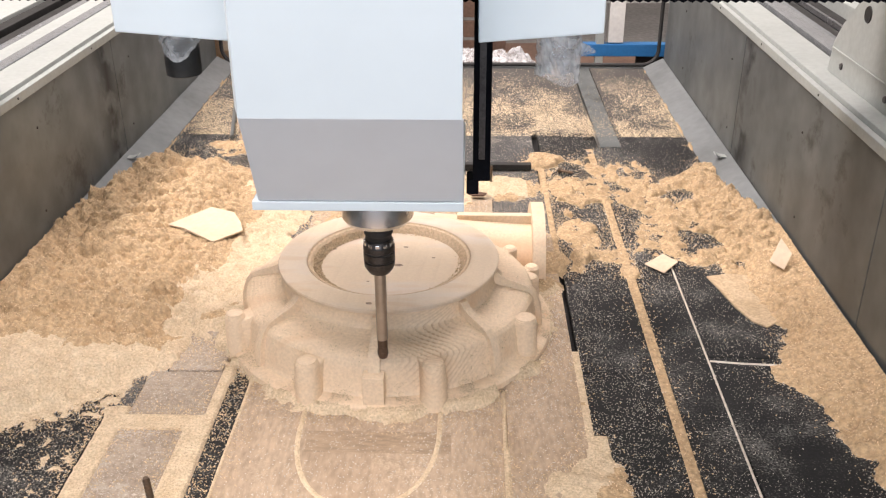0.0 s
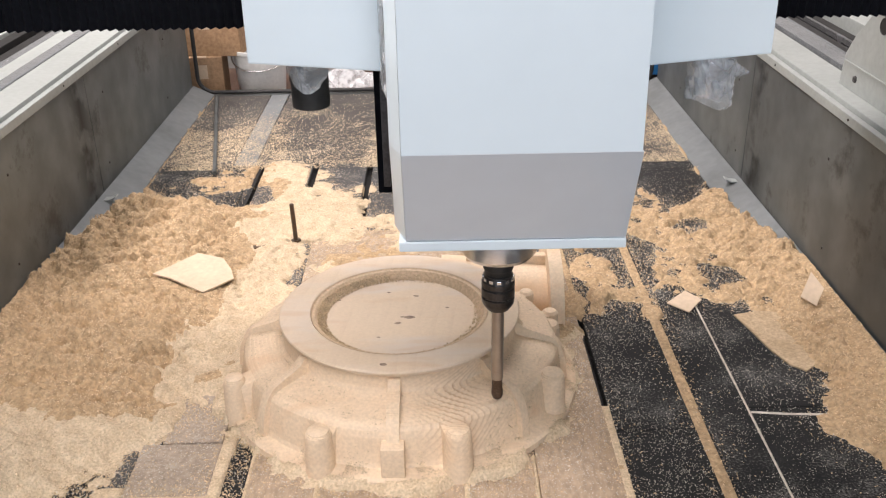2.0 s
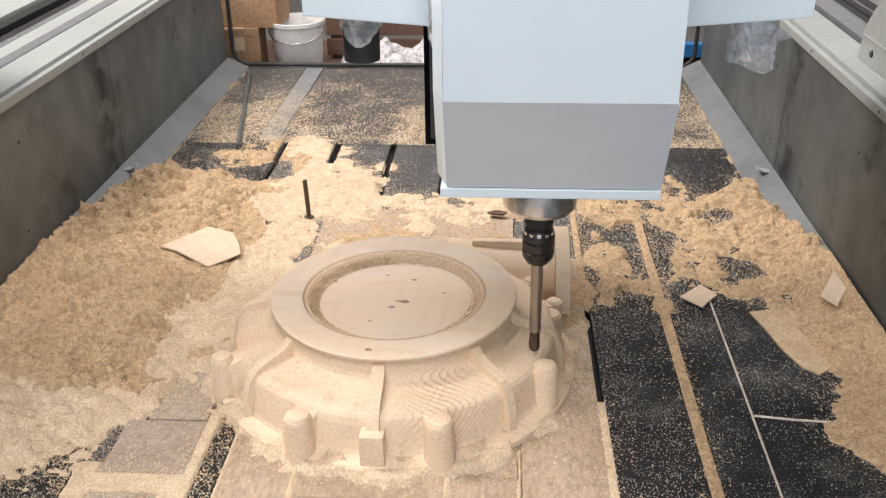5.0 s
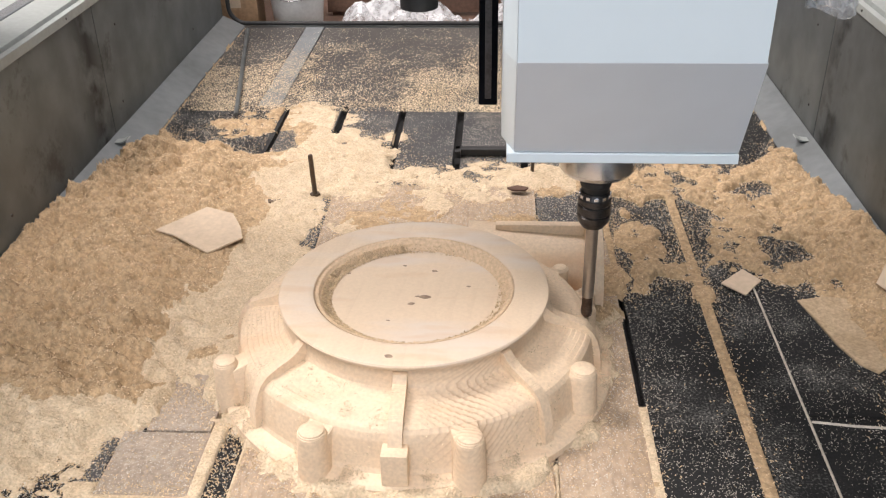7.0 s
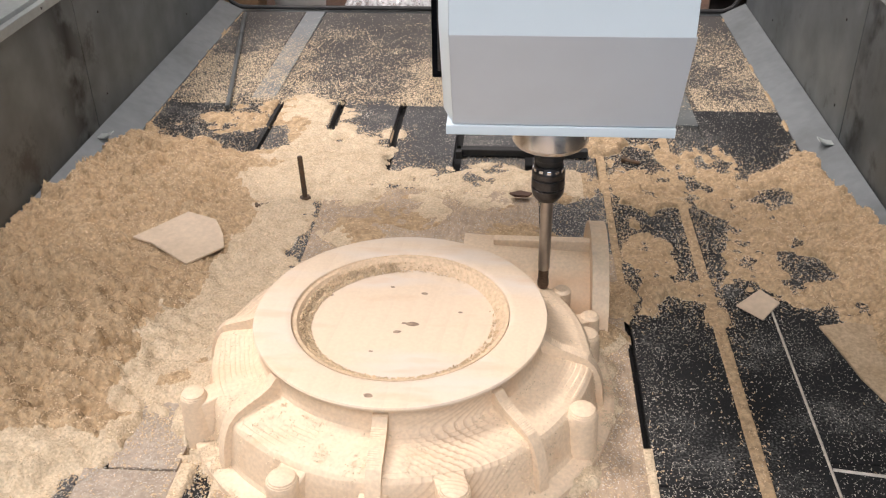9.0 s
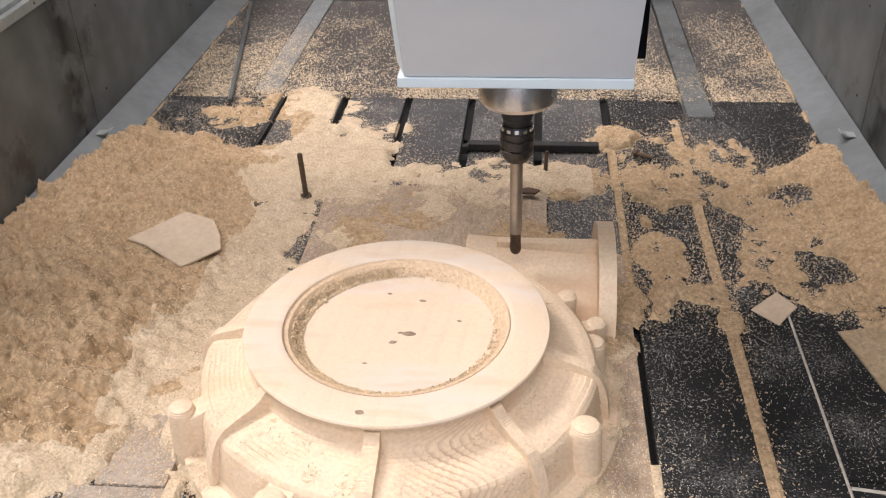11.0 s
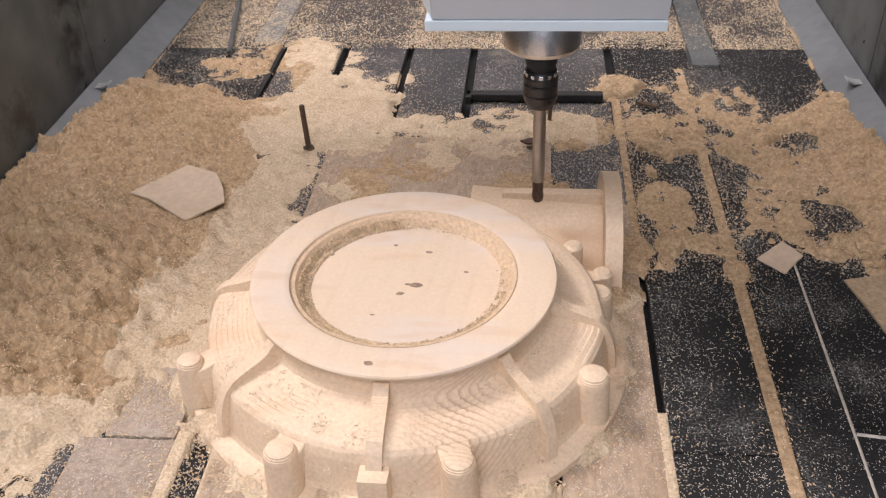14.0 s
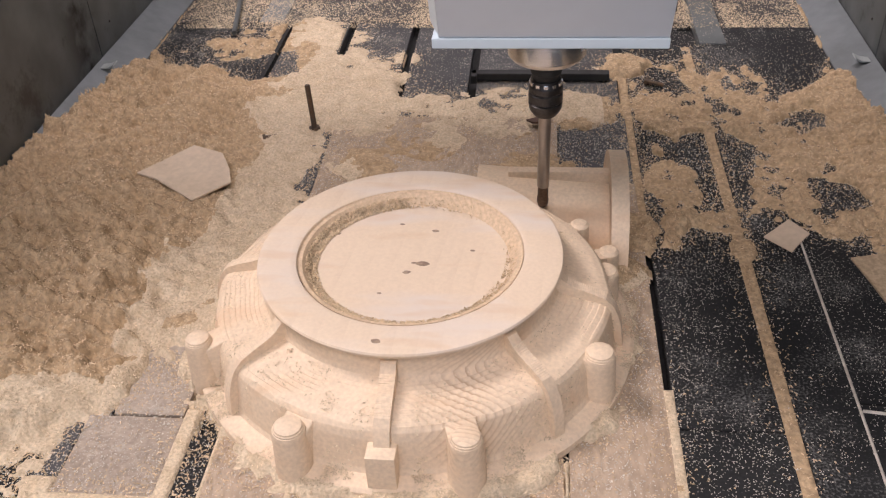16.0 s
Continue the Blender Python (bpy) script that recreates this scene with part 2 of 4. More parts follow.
def seam_smudge(m, y, width, tint):
    """Greasy smudges gathered along the upright seam of a wall."""
    nt = m.node_tree
    N, L = nt.nodes, nt.links
    b = N["Principled BSDF"]
    src = b.inputs["Base Color"].links[0].from_socket
    tc, sep, nz = N.new("ShaderNodeTexCoord"), N.new("ShaderNodeSeparateXYZ"), N.new("ShaderNodeTexNoise")
    L.new(tc.outputs["Object"], sep.inputs[0])
    nz.inputs["Scale"].default_value, nz.inputs["Detail"].default_value = 9, 5
    L.new(tc.outputs["Object"], nz.inputs["Vector"])
    d = N.new("ShaderNodeMath")
    d.operation = "SUBTRACT"
    d.inputs[1].default_value = y
    L.new(sep.outputs[1], d.inputs[0])
    ab = N.new("ShaderNodeMath")
    ab.operation = "ABSOLUTE"
    L.new(d.outputs[0], ab.inputs[0])
    near = N.new("ShaderNodeMapRange")
    near.inputs[1].default_value, near.inputs[2].default_value, near.inputs[3].default_value, near.inputs[4].default_value = 0.0, width, 1.0, 0.0
    L.new(ab.outputs[0], near.inputs[0])
    patch = N.new("ShaderNodeMapRange")
    patch.inputs[1].default_value, patch.inputs[2].default_value = 0.44, 0.58
    L.new(nz.outputs[0], patch.inputs[0])
    mu = N.new("ShaderNodeMath")
    mu.operation = "MULTIPLY"
    L.new(near.outputs[0], mu.inputs[0])
    L.new(patch.outputs[0], mu.inputs[1])
    mx = N.new("ShaderNodeMix")
    mx.data_type = "RGBA"
    mx.inputs[7].default_value = (*tint, 1)
    L.new(mu.outputs[0], mx.inputs[0])
    L.new(src, mx.inputs[6])
    L.new(mx.outputs[2], b.inputs["Base Color"])


seam_smudge(STEEL, 3.12, 0.14, (0.02, 0.02, 0.018))
FLASH = mat("galvanised_strip", (0.225, 0.245, 0.255), (0.175, 0.19, 0.195), rough=0.5, metal=0.3, scale=4, fine=30, bump=0.03, mix=0.25)
CREAM = mat("cream_machine_paint", (0.36, 0.39, 0.38), (0.32, 0.348, 0.338), rough=0.42, scale=3, fine=60, bump=0.04, mix=0.2)
WHITE = mat("white_machine_paint", (0.635, 0.735, 0.79), (0.615, 0.71, 0.765), rough=0.36, scale=0.8, fine=14, bump=0.015, mix=0.04)
GREY = mat("grey_cover_paint", (0.60, 0.65, 0.70), (0.585, 0.635, 0.685), rough=0.38, scale=1.2, fine=16, bump=0.015, mix=0.06)
BLACK = mat("black_bellows_fabric", (0.005, 0.006, 0.009), rough=0.9, scale=12, fine=80)
BLACK.node_tree.nodes["Principled BSDF"].inputs["Specular IOR Level"].default_value = 0.1
RUBBER = mat("black_rubber", (0.02, 0.02, 0.02), rough=0.6, scale=12, fine=80)
CHROME = mat("ground_steel", (0.74, 0.75, 0.78), (0.70, 0.71, 0.74), rough=0.24, metal=1, scale=8, fine=60, bump=0.0, mix=0.1)
RAILST = mat("polished_rail_steel", (0.66, 0.69, 0.72), (0.55, 0.58, 0.61), rough=0.22, metal=0.75, scale=10, fine=90, bump=0.02)
NUT = mat("dark_oxide_steel", (0.085, 0.08, 0.08), (0.06, 0.055, 0.055), rough=0.35, metal=0.8, scale=30, fine=200, bump=0.05)
SHANK = mat("brown_carbide_shank", (0.42, 0.37, 0.32), (0.36, 0.31, 0.265), rough=0.36, metal=0.8, scale=12, fine=60, bump=0.0, mix=0.2)
CUT = mat("dark_cutter_flutes", (0.13, 0.09, 0.065), (0.09, 0.06, 0.045), rough=0.4, metal=0.7, scale=60, fine=220, bump=0.1)
BOLT = mat("rusty_bolt_steel", (0.10, 0.085, 0.07), (0.16, 0.10, 0.06), rough=0.55, metal=0.6, scale=40, fine=200)
VENEER = mat("pale_offcut", (0.66, 0.53, 0.39), (0.58, 0.46, 0.33), rough=0.75, scale=5, fine=70, bump=0.05, mix=0.25)
DUSTY = mat("dusty_board", (0.56, 0.43, 0.285), (0.45, 0.335, 0.21), rough=0.9, scale=12, fine=140, bump=0.4)
CARD = mat("cardboard", (0.42, 0.27, 0.16), (0.36, 0.22, 0.12), rough=0.85, scale=4, fine=60)
BUCKET = mat("white_plastic", (0.74, 0.74, 0.72), rough=0.4, scale=4, fine=60, bump=0.03, mix=0.2)
FILM = mat("crumpled_clear_film", (0.86, 0.88, 0.9), (0.8, 0.82, 0.84), rough=0.12, scale=20, fine=45, bump=0.1, mix=0.1)


def see_through(m, lo, hi, scale):
    """Thin film: clear in places, milky along its creases."""
    N, L = m.node_tree.nodes, m.node_tree.links
    tc, nz, rg = N.new("ShaderNodeTexCoord"), N.new("ShaderNodeTexNoise"), N.new("ShaderNodeMapRange")
    nz.inputs["Scale"].default_value, nz.inputs["Detail"].default_value = scale, 4
    rg.inputs[1].default_value, rg.inputs[2].default_value, rg.inputs[3].default_value, rg.inputs[4].default_value = 0.4, 0.62, lo, hi
    L.new(tc.outputs["Object"], nz.inputs["Vector"])
    L.new(nz.outputs[0], rg.inputs[0])
    L.new(rg.outputs[0], N["Principled BSDF"].inputs["Alpha"])


see_through(FILM, 0.14, 0.55, 24)
BLUE = mat("blue_steel_paint", (0.02, 0.17, 0.42), (0.02, 0.13, 0.34), rough=0.4, scale=6, fine=70, mix=0.2)
CONC = mat("hall_concrete", (0.24, 0.23, 0.22), (0.17, 0.165, 0.16), rough=0.8, scale=1.2, fine=25, bump=0.2)
HALLW = mat("hall_wall_paint", (0.52, 0.52, 0.50), (0.45, 0.45, 0.43), rough=0.8, scale=1.0, fine=20, bump=0.1)
BROWN = mat("dark_brown_crate_wood", (0.13, 0.075, 0.05), (0.09, 0.05, 0.035), rough=0.8, scale=6, fine=60)


# ---- mesh helpers ----
def thing(name, label="", category="", at=(0, 0, 0), group="", kind=""):
    e = new(name)
    e.empty_display_size = 0.05
    e.location = at
    return tagged(e, label, category, group, kind)


def part(name, bm, material, parent=None, label="", smooth=None):
    me = bpy.data.meshes.new(name)
    bmesh.ops.recalc_face_normals(bm, faces=bm.faces)
    bm.to_mesh(me)
    bm.free()
    me.materials.append(material)
    if smooth is not None:
        me.shade_smooth()
        me.set_sharp_from_angle(angle=radians(smooth))
    ob = new(name, me)
    ob.parent = parent
    return tagged(ob, label)


def box(x0, x1, y0, y1, z0, z1, bevel=0.0, bm=None):
    bm = bm or bmesh.new()
    vs = bmesh.ops.create_cube(bm, size=1, matrix=Matrix.Translation(((x0 + x1) / 2, (y0 + y1) / 2, (z0 + z1) / 2)) @ Matrix.Diagonal((x1 - x0, y1 - y0, z1 - z0, 1)))["verts"]
    if bevel:
        es = list({e for v in vs for e in v.link_edges})
        bmesh.ops.bevel(bm, geom=es, offset=bevel, segments=2, affect="EDGES", profile=0.6)
    return bm


def lathe(profile, n=48, a0=0.0, a1=360.0, bm=None, centre=(0, 0, 0)):
    """Turn (r, z) pairs round the z axis."""
    bm = bm or bmesh.new()
    full = abs(a1 - a0) >= 359.9
    rings = []
    for i in range(n if full else n + 1):
        a = radians(a0 + (a1 - a0) * i / n)
        rings.append([bm.verts.new((centre[0] + r * math.cos(a), centre[1] + r * math.sin(a), centre[2] + z)) for r, z in profile])
    for i in range(n):
        p, q = rings[i], rings[(i + 1) % len(rings)]
        for k in range(len(profile) - 1):
            bm.faces.new((p[k], q[k], q[k + 1], p[k + 1]))
    bmesh.ops.remove_doubles(bm, verts=bm.verts, dist=1e-6)
    return bm


def prism(points, axis, lo, hi, bevel=0.0):
    """Extrude a closed outline: axis 'x' takes (y, z), 'y' takes (x, z), 'z' takes (x, y)."""
    bm = bmesh.new()
    put = {"x": lambda u, v, w: (w, u, v), "y": lambda u, v, w: (u, w, v), "z": lambda u, v, w: (u, v, w)}[axis]
    a = [bm.verts.new(put(u, v, lo)) for u, v in points]
    b = [bm.verts.new(put(u, v, hi)) for u, v in points]
    n = len(points)
    bm.faces.new(a)
    bm.faces.new(b[::-1])
    for i in range(n):
        bm.faces.new((a[i], a[(i + 1) % n], b[(i + 1) % n], b[i]))
    if bevel:
        bmesh.ops.bevel(bm, geom=list(bm.edges), offset=bevel, segments=2, affect="EDGES", profile=0.6)
    return bm


def tube(name, points, radius, material, parent=None, cyclic=False):
    """A bent rod through points, as a mesh."""
    bm = bmesh.new()
    pts = [Vector(p) for p in points]
    rings = []
    for i, p in enumerate(pts):
        d = (pts[min(i + 1, len(pts) - 1)] - pts[max(i - 1, 0)]).normalized()
        u = d.cross(Vector((0.13, 0.21, 0.97)))
        u = (u if u.length > 1e-3 else d.cross(Vector((1, 0, 0)))).normalized()
        v = d.cross(u)
        rings.append([bm.verts.new(p + radius * (math.cos(k * math.pi / 4) * u + math.sin(k * math.pi / 4) * v)) for k in range(8)])
    for p, q in zip(rings, rings[1:]):
        for k in range(8):
            bm.faces.new((p[k], p[(k + 1) % 8], q[(k + 1) % 8], q[k]))
    bm.faces.new(rings[0])
    bm.faces.new(rings[-1][::-1])
    return part(name, bm, material, parent, smooth=50)


# smooth value noise on a grid of points
rng = np.random.default_rng(7)
LAT = rng.random((256, 256))


def vnoise(x, y, s, seed=0):
    u, v = x * s + 37.3 * seed + 500, y * s + 91.7 * seed + 500
    i, j = np.floor(u).astype(int), np.floor(v).astype(int)
    a, b = u - i, v - j
    a, b = a * a * (3 - 2 * a), b * b * (3 - 2 * b)
    g = lambda p, q: LAT[p % 256, q % 256]
    return (g(i, j) * (1 - a) + g(i + 1, j) * a) * (1 - b) + (g(i, j + 1) * (1 - a) + g(i + 1, j + 1) * a) * b - 0.5


def fbm(x, y, s, n=4, seed=0):
    return sum(vnoise(x, y, s * 2.1 ** k, seed + k) * 0.55 ** k for k in range(n))


def step(a, b, v):
    t = np.clip((v - a) / (b - a), 0, 1)
    return t * t * (3 - 2 * t)


# ---- machine bed ----
WL, WR, YB, YF = -1.25, 0.945, 4.53, 0.55
bed = thing("machine_bed", "long machine bed of dark slabs and plywood boards under sawdust", "machine bed", kind="structure")
part("bed_base", box(WL - 0.02, WR + 0.02, YF, YB, -0.2, -0.03), BED, bed)


def slab(name, x0, x1, y0, y1, material, top=0.0, thick=0.028, label=""):
    return part(name, box(x0, x1, y0, y1, top - thick, top, 0.0015), material, bed, label)


# T-slot strips that show behind the boards, with open slots between
edges = [-0.765, -0.562, -0.357, -0.155, 0.055, 0.258]
for k, x in enumerate(edges[:-1]):
    slab("slab", x + 0.012, edges[k + 1] - 0.012, 2.945, 3.565, SLAB_GREY)
slab("slab", 0.271, 0.447, 1.86, 3.565, SLAB)
slab("slab", 0.271, 0.447, YF, 1.855, SLAB)
slab("slab", 0.473, 0.580, YF, 3.40, SLAB)
slab("slab", 0.584, 0.90, YF, 1.93, SLAB)
slab("slab", 0.584, 0.90, 1.934, 3.52, SLAB)
slab("slab", -1.16, -0.80, YF, 1.655, SLAB)
slab("slab", -1.16, -0.80, 1.66, 3.57, SLAB)
slab("slab", -0.55, -0.505, YF, 1.80, SLAB)
slab("slab", -0.795, -0.765, 2.065, 3.57, SLAB)
slab("slab", -0.795, -0.708, 1.84, 2.06, SLAB)
slab("slab", -0.795, -0.75, YF, 1.836, SLAB_GREY)
slab("slab", -0.79, -0.503, 2.065, 2.94, SLAB_GREY)
# rear plates
slab("rear_plate", -0.795, 0.498, 3.572, YB, REARP, -0.002, label="dusty grey rear bed plate")
slab("rear_strip", -1.16, -0.885, 3.575, YB, REARP)
slab("rear_strip", -0.88, -0.80, 3.575, YB, FLASH, 0.002)
slab("rear_strip", 0.505, 0.583, 3.405, YB, STEEL, 0.002)
slab("rear_strip", 0.588, 0.90, 3.525, YB, REARP)
# plywood boards
slab("plywood_board", -0.500, 0.079, YF, 2.935, PLY, 0.003)
slab("plywood_board", 0.089, 0.257, YF, 2.62, PLY, 0.003)
slab("slab", 0.083, 0.257, 2.624, 2.94, SLAB_GREY)
slab("plywood_piece", -0.745, -0.575, 1.665, 1.836, DPLY, 0.004)
slab("plywood_piece", -0.703, -0.577, 1.840, 2.06, DPLY, 0.006)
slab("plywood_piece", -0.748, -0.608, YF, 1.612, DPLY, 0.004)

# the U-shaped groove routed in the plywood, packed with dust
def ribbon(points, width, z):
    bm = bmesh.new()
    pts = [Vector((x, y, 0)) for x, y in points]
    rows = []
    for i, p in enumerate(pts):
        d = (pts[min(i + 1, len(pts) - 1)] - pts[max(i - 1, 0)]).normalized()
        n = Vector((-d.y, d.x, 0)) * width / 2
        rows.append([bm.verts.new(p + n + Vector((0, 0, z - 0.003))), bm.verts.new(p + Vector((0, 0, z))), bm.verts.new(p - n + Vector((0, 0, z - 0.003)))])
    for a, b in zip(rows, rows[1:]):
        for k in range(2):
            bm.faces.new((a[k], a[k + 1], b[k + 1], b[k]))
    return bm


arc = [(-0.207 + 0.15 * math.copysign(abs(math.cos(a)) ** 0.8, math.cos(a)), 1.62 + 0.235 * math.sin(a)) for a in (math.pi + math.pi * k / 32 for k in range(33))]
arc = [(arc[0][0], 1.74)] + arc + [(arc[-1][0], 1.74)]
part("scribed_line", ribbon([(0.575, YF), (0.5765, 1.5), (0.581, 1.9), (0.586, 2.42)], 0.0055, 0.0035), SPECK, bed, "dust-filled scribed line", 60)
part("scribed_line", ribbon([(0.584, 1.915), (0.66, 1.905), (0.74, 1.90)], 0.008, 0.0035), SPECK, bed, "dust-filled scribed line", 60)
part("worn_patch", box(-0.338, -0.032, 1.546, 1.618, 0.0025, 0.0036, 0.0004), PLYD, bed, "darker rubbed patch of the plywood")
part("routed_groove", ribbon(arc, 0.011, 0.0065), FINE, bed, "dust-filled groove routed in the plywood", 60)

# ---- side walls with their rails ----
def side(sign, xw, seams, name):
    """One long side of the machine: panels, sloped strip, cream ledge, rails."""
    X = lambda d: xw + sign * d
    w = thing(name, "scuffed bare steel side wall of the machine bed", "wall", kind="structure")
    ys = [YF, *seams, YB]
    top = 0.478 if sign < 0 else 0.5
    for a, b in zip(ys, ys[1:]):
        part("panel", box(*sorted((X(0), X(0.03))), a + 0.002, b - 0.002, -0.2, top - 0.002, 0.002), STEEL, w)
    for yb in np.arange(0.9, YB, 0.8):
        for z in (0.12, 0.36):
            bm = lathe([(0, 0.003), (0.0035, 0.002), (0.0045, 0)], 10)
            bm.transform(Matrix.Translation((X(-0.0), yb + 0.05 * (z > 0.2), z)) @ Matrix.Rotation(radians(-90 * sign), 4, "Y"))
            part("rivet", bm, NUT, w)
    pts = [(X(-0.095), 0.002), (X(-0.095), 0.006), (X(-0.003), 0.052), (X(-0.003), 0.046)]
    part("sloped_strip", prism(pts, "y", YF, YB), FLASH, w, "galvanised sloped strip along the wall foot")
    led = [(X(-0.012), top - 0.014), (X(-0.012), top + 0.012), (X(0.004), top + 0.014), (X(0.006), top + 0.006), (X(0.010), top + 0.006), (X(0.012), top + 0.022), (X(0.115), top + 0.026), (X(0.115), top - 0.02), (X(0.0), top - 0.02), (X(0.0), top - 0.014)]
    part("ledge", prism(led, "y", YF - 0.4, YB + 0.1, 0.002), CREAM, w, "cream painted ledge")
    y0, y1 = YF - 0.4, YB + 0.1
    if sign < 0:
        bands = (("rail_gap", 0.118, 0.126, -0.02, RUBBER), ("guide_rail", 0.127, 0.158, 0.024, RAILST), ("rail_gap", 0.159, 0.163, 0.0, RUBBER), ("guide_rail", 0.164, 0.178, 0.020, RAILST),
                 ("rail_seat", 0.181, 0.245, 0.016, CREAM), ("rack", 0.248, 0.31, 0.0, RAILST), ("cable_tray", 0.313, 0.37, -0.01, RUBBER), ("cable_tray", 0.40, 0.45, 0.0, RUBBER))
    else:
        bands = (("rail_gap", 0.118, 0.150, -0.03, RUBBER), ("guide_rail", 0.152, 0.215, 0.020, RAILST), ("rail_seat", 0.218, 0.262, 0.0, FLASH), ("cable_tray", 0.265, 0.31, -0.01, RUBBER),
                 ("rack", 0.313, 0.325, 0.01, CHROME), ("cable_tray", 0.328, 0.42, -0.02, RUBBER))
    for nm, d0, d1, up, m in bands:
        part(nm, box(*sorted((X(d0), X(d1))), y0, y1, top - 0.1, top + up, 0.002), m, w)
    part("outer_beam", box(*sorted((X(0.46), X(0.64))), y0, y1, -0.75, top + 0.01, 0.004), CREAM, w)
    flap = part("torn_flap", prism([(0.0, 0.0), (0.04, 0.004), (0.07, 0.022), (0.074, 0.018), (0.045, -0.004)], "y", -0.03, 0.025, 0.001), CREAM, w, "bent up corner of the strip")
    flap.scale = (0.62, 0.62, 0.5)
    flap.location, flap.rotation_euler = (X(-0.015), 3.15 if sign < 0 else 3.2, 0.045), (0, 0, radians(0 if sign < 0 else 180))
    for yb in np.arange(0.8, YB, 0.55):
        bm = lathe([(0, 0.002), (0.003, 0.002), (0.004, 0)], 8)
        bm.transform(Matrix.Translation((X(-0.012), yb, top + 0.0)) @ Matrix.Rotation(radians(-90 * sign), 4, "Y"))
        part("screw", bm, NUT, w)
    return w


side(-1, WL, [1.9, 3.2], "wall_west")
side(1, WR, [1.985, 3.21], "wall_east")

# black edged opening at the far end
frame_pts = []
for cx, cz, a0 in ((WL + 0.10, 0.09, 180), (WR - 0.10, 0.09, 270)):
    for k in range(9):
        a = radians(a0 + 90 * k / 8)
        frame_pts.append((cx + 0.075 * math.cos(a), YB + 0.012, cz + 0.075 * math.sin(a)))
frame_pts = [(WL + 0.025, YB + 0.012, 0.9)] + frame_pts + [(WR - 0.025, YB + 0.012, 0.9)]
portal = thing("end_opening", "black rubber-edged opening at the far end of the bed", "opening", kind="structure")
tube("edge_seal", frame_pts, 0.0095, RUBBER, portal)
part("end_sill", box(WL - 0.02, WR + 0.02, YB + 0.002, YB + 0.05, -0.3, 0.0), STEEL, portal)

# ---- hall ----
FL = -0.8
floor = tagged(part("floor", box(-7, 7, -6.2, 10, FL - 0.1, FL), CONC), "grey concrete hall floor", "floor", kind="structure")
for nm, b in (("wall_north", (-7, 7, 10, 10.2, FL, 5.0)), ("wall_south", (-7, 7, -6.4, -6.2, FL, 5.0)), ("hall_wall_west", (-7.2, -7, -6.2, 10, FL, 5.0)), ("hall_wall_east", (7, 7.2, -6.2, 10, FL, 5.0))):
    tagged(part(nm, box(*b), HALLW), "plain painted hall wall", "wall", kind="structure")
tagged(part("ceiling", box(-7, 7, -6.2, 10, 5.0, 5.15), HALLW), "plain hall ceiling", "ceiling", kind="structure")


# ---- wooden pattern on the bed ----
MX, MY = -0.197, 2.09
mould = thing("wooden_pattern", "half-milled pale pine pump casing pattern, dusted with chips", "casting pattern", (MX, MY, 0.002))
LOW = [(0.20, 0.15), (0.264, 0.176), (0.265, 0.158), (0.2665, 0.142), (0.270, 0.134), (0.277, 0.1305), (0.290, 0.128), (0.32, 0.123), (0.345, 0.1175), (0.357, 0.112), (0.363, 0.104), (0.367, 0.09), (0.370, 0.072), (0.375, 0.034), (0.379, 0.025), (0.390, 0.022), (0.404, 0.019), (0.410, 0.014), (0.411, 0.0)]


def finer(profile, d=0.004):
    out = [profile[0]]
    for (r0, z0), (r1, z1) in zip(profile, profile[1:]):
        n = max(1, int(math.hypot(r1 - r0, z1 - z0) / d))
        out += [(r0 + (r1 - r0) * k / n, z0 + (z1 - z0) * k / n) for k in range(1, n + 1)]
    return out


bm = lathe(finer(LOW, 0.0022), 220)
RIBS = (-91, -46, -7, -139, 176, 131, 86)


def flank(r, a):
    """How far the panels between the ribs are dished, in and down, at a radius and an angle in degrees."""
    near = np.min([np.abs((a - q + 180) % 360 - 180) for q in RIBS], axis=0)
    dip = 0.006 * np.clip((near - 5) / 7, 0, 1) * np.sin(np.pi * np.clip((r - 0.27) / 0.110, 0, 1))
    # terraces left by the passes of the ball cutter
    x, y = r * np.cos(np.radians(a)), r * np.sin(np.radians(a))
    worn = step(-0.05, 0.12, fbm(x, y, 9, 3, 211)) * step(0.277, 0.285, r) * step(0.364, 0.358, r)
    return dip, 0.0017 * worn * ((r / 0.0092 + 0.5 * fbm(x, y, 6, 2, 215)) % 1.0)


co = np.array([v.co for v in bm.verts])
rv, av = np.hypot(co[:, 0], co[:, 1]), np.degrees(np.arctan2(co[:, 1], co[:, 0]))
dips, cuts = flank(rv, av)
for v, r, dip, cut in zip(bm.verts, rv, dips, cuts):
    if 0.27 < r < 0.380:
        w = noise.noise(Vector((v.co.x * 9, v.co.y * 9, v.co.z * 30)))
        k = 1 - (dip + 0.0016 * w) / r
        v.co.x, v.co.y = v.co.x * k, v.co.y * k
        v.co.z -= dip * 0.6 + cut
part("body", bm, PINE, mould, "stepped milled flank", 28)
TOP = [(0.2, 0.150), (0.205, 0.186), (0.2075, 0.1875), (0.268, 0.1875), (0.2735, 0.1865), (0.2755, 0.1835), (0.2745, 0.179), (0.2705, 0.1745), (0.262, 0.172)]
part("top_ring", lathe(finer(TOP, 0.01), 160), PINE_TOP, mould, "smooth planed raised ring", 35)
REC = [(0.0, 0.1635), (0.176, 0.1635), (0.179, 0.164), (0.193, 0.1795), (0.195, 0.1822), (0.201, 0.1832), (0.2035, 0.1858), (0.2045, 0.15)]
part("recess", lathe(finer(REC[:3], 0.012), 160), PINE_TOP, mould, "flat floor of the shallow round recess", 35)
part("recess_wall", lathe(finer(REC[2:], 0.012), 160), PINE_RECESS, mould, "cross-cut wall of the recess, its shade in the colour", 35)
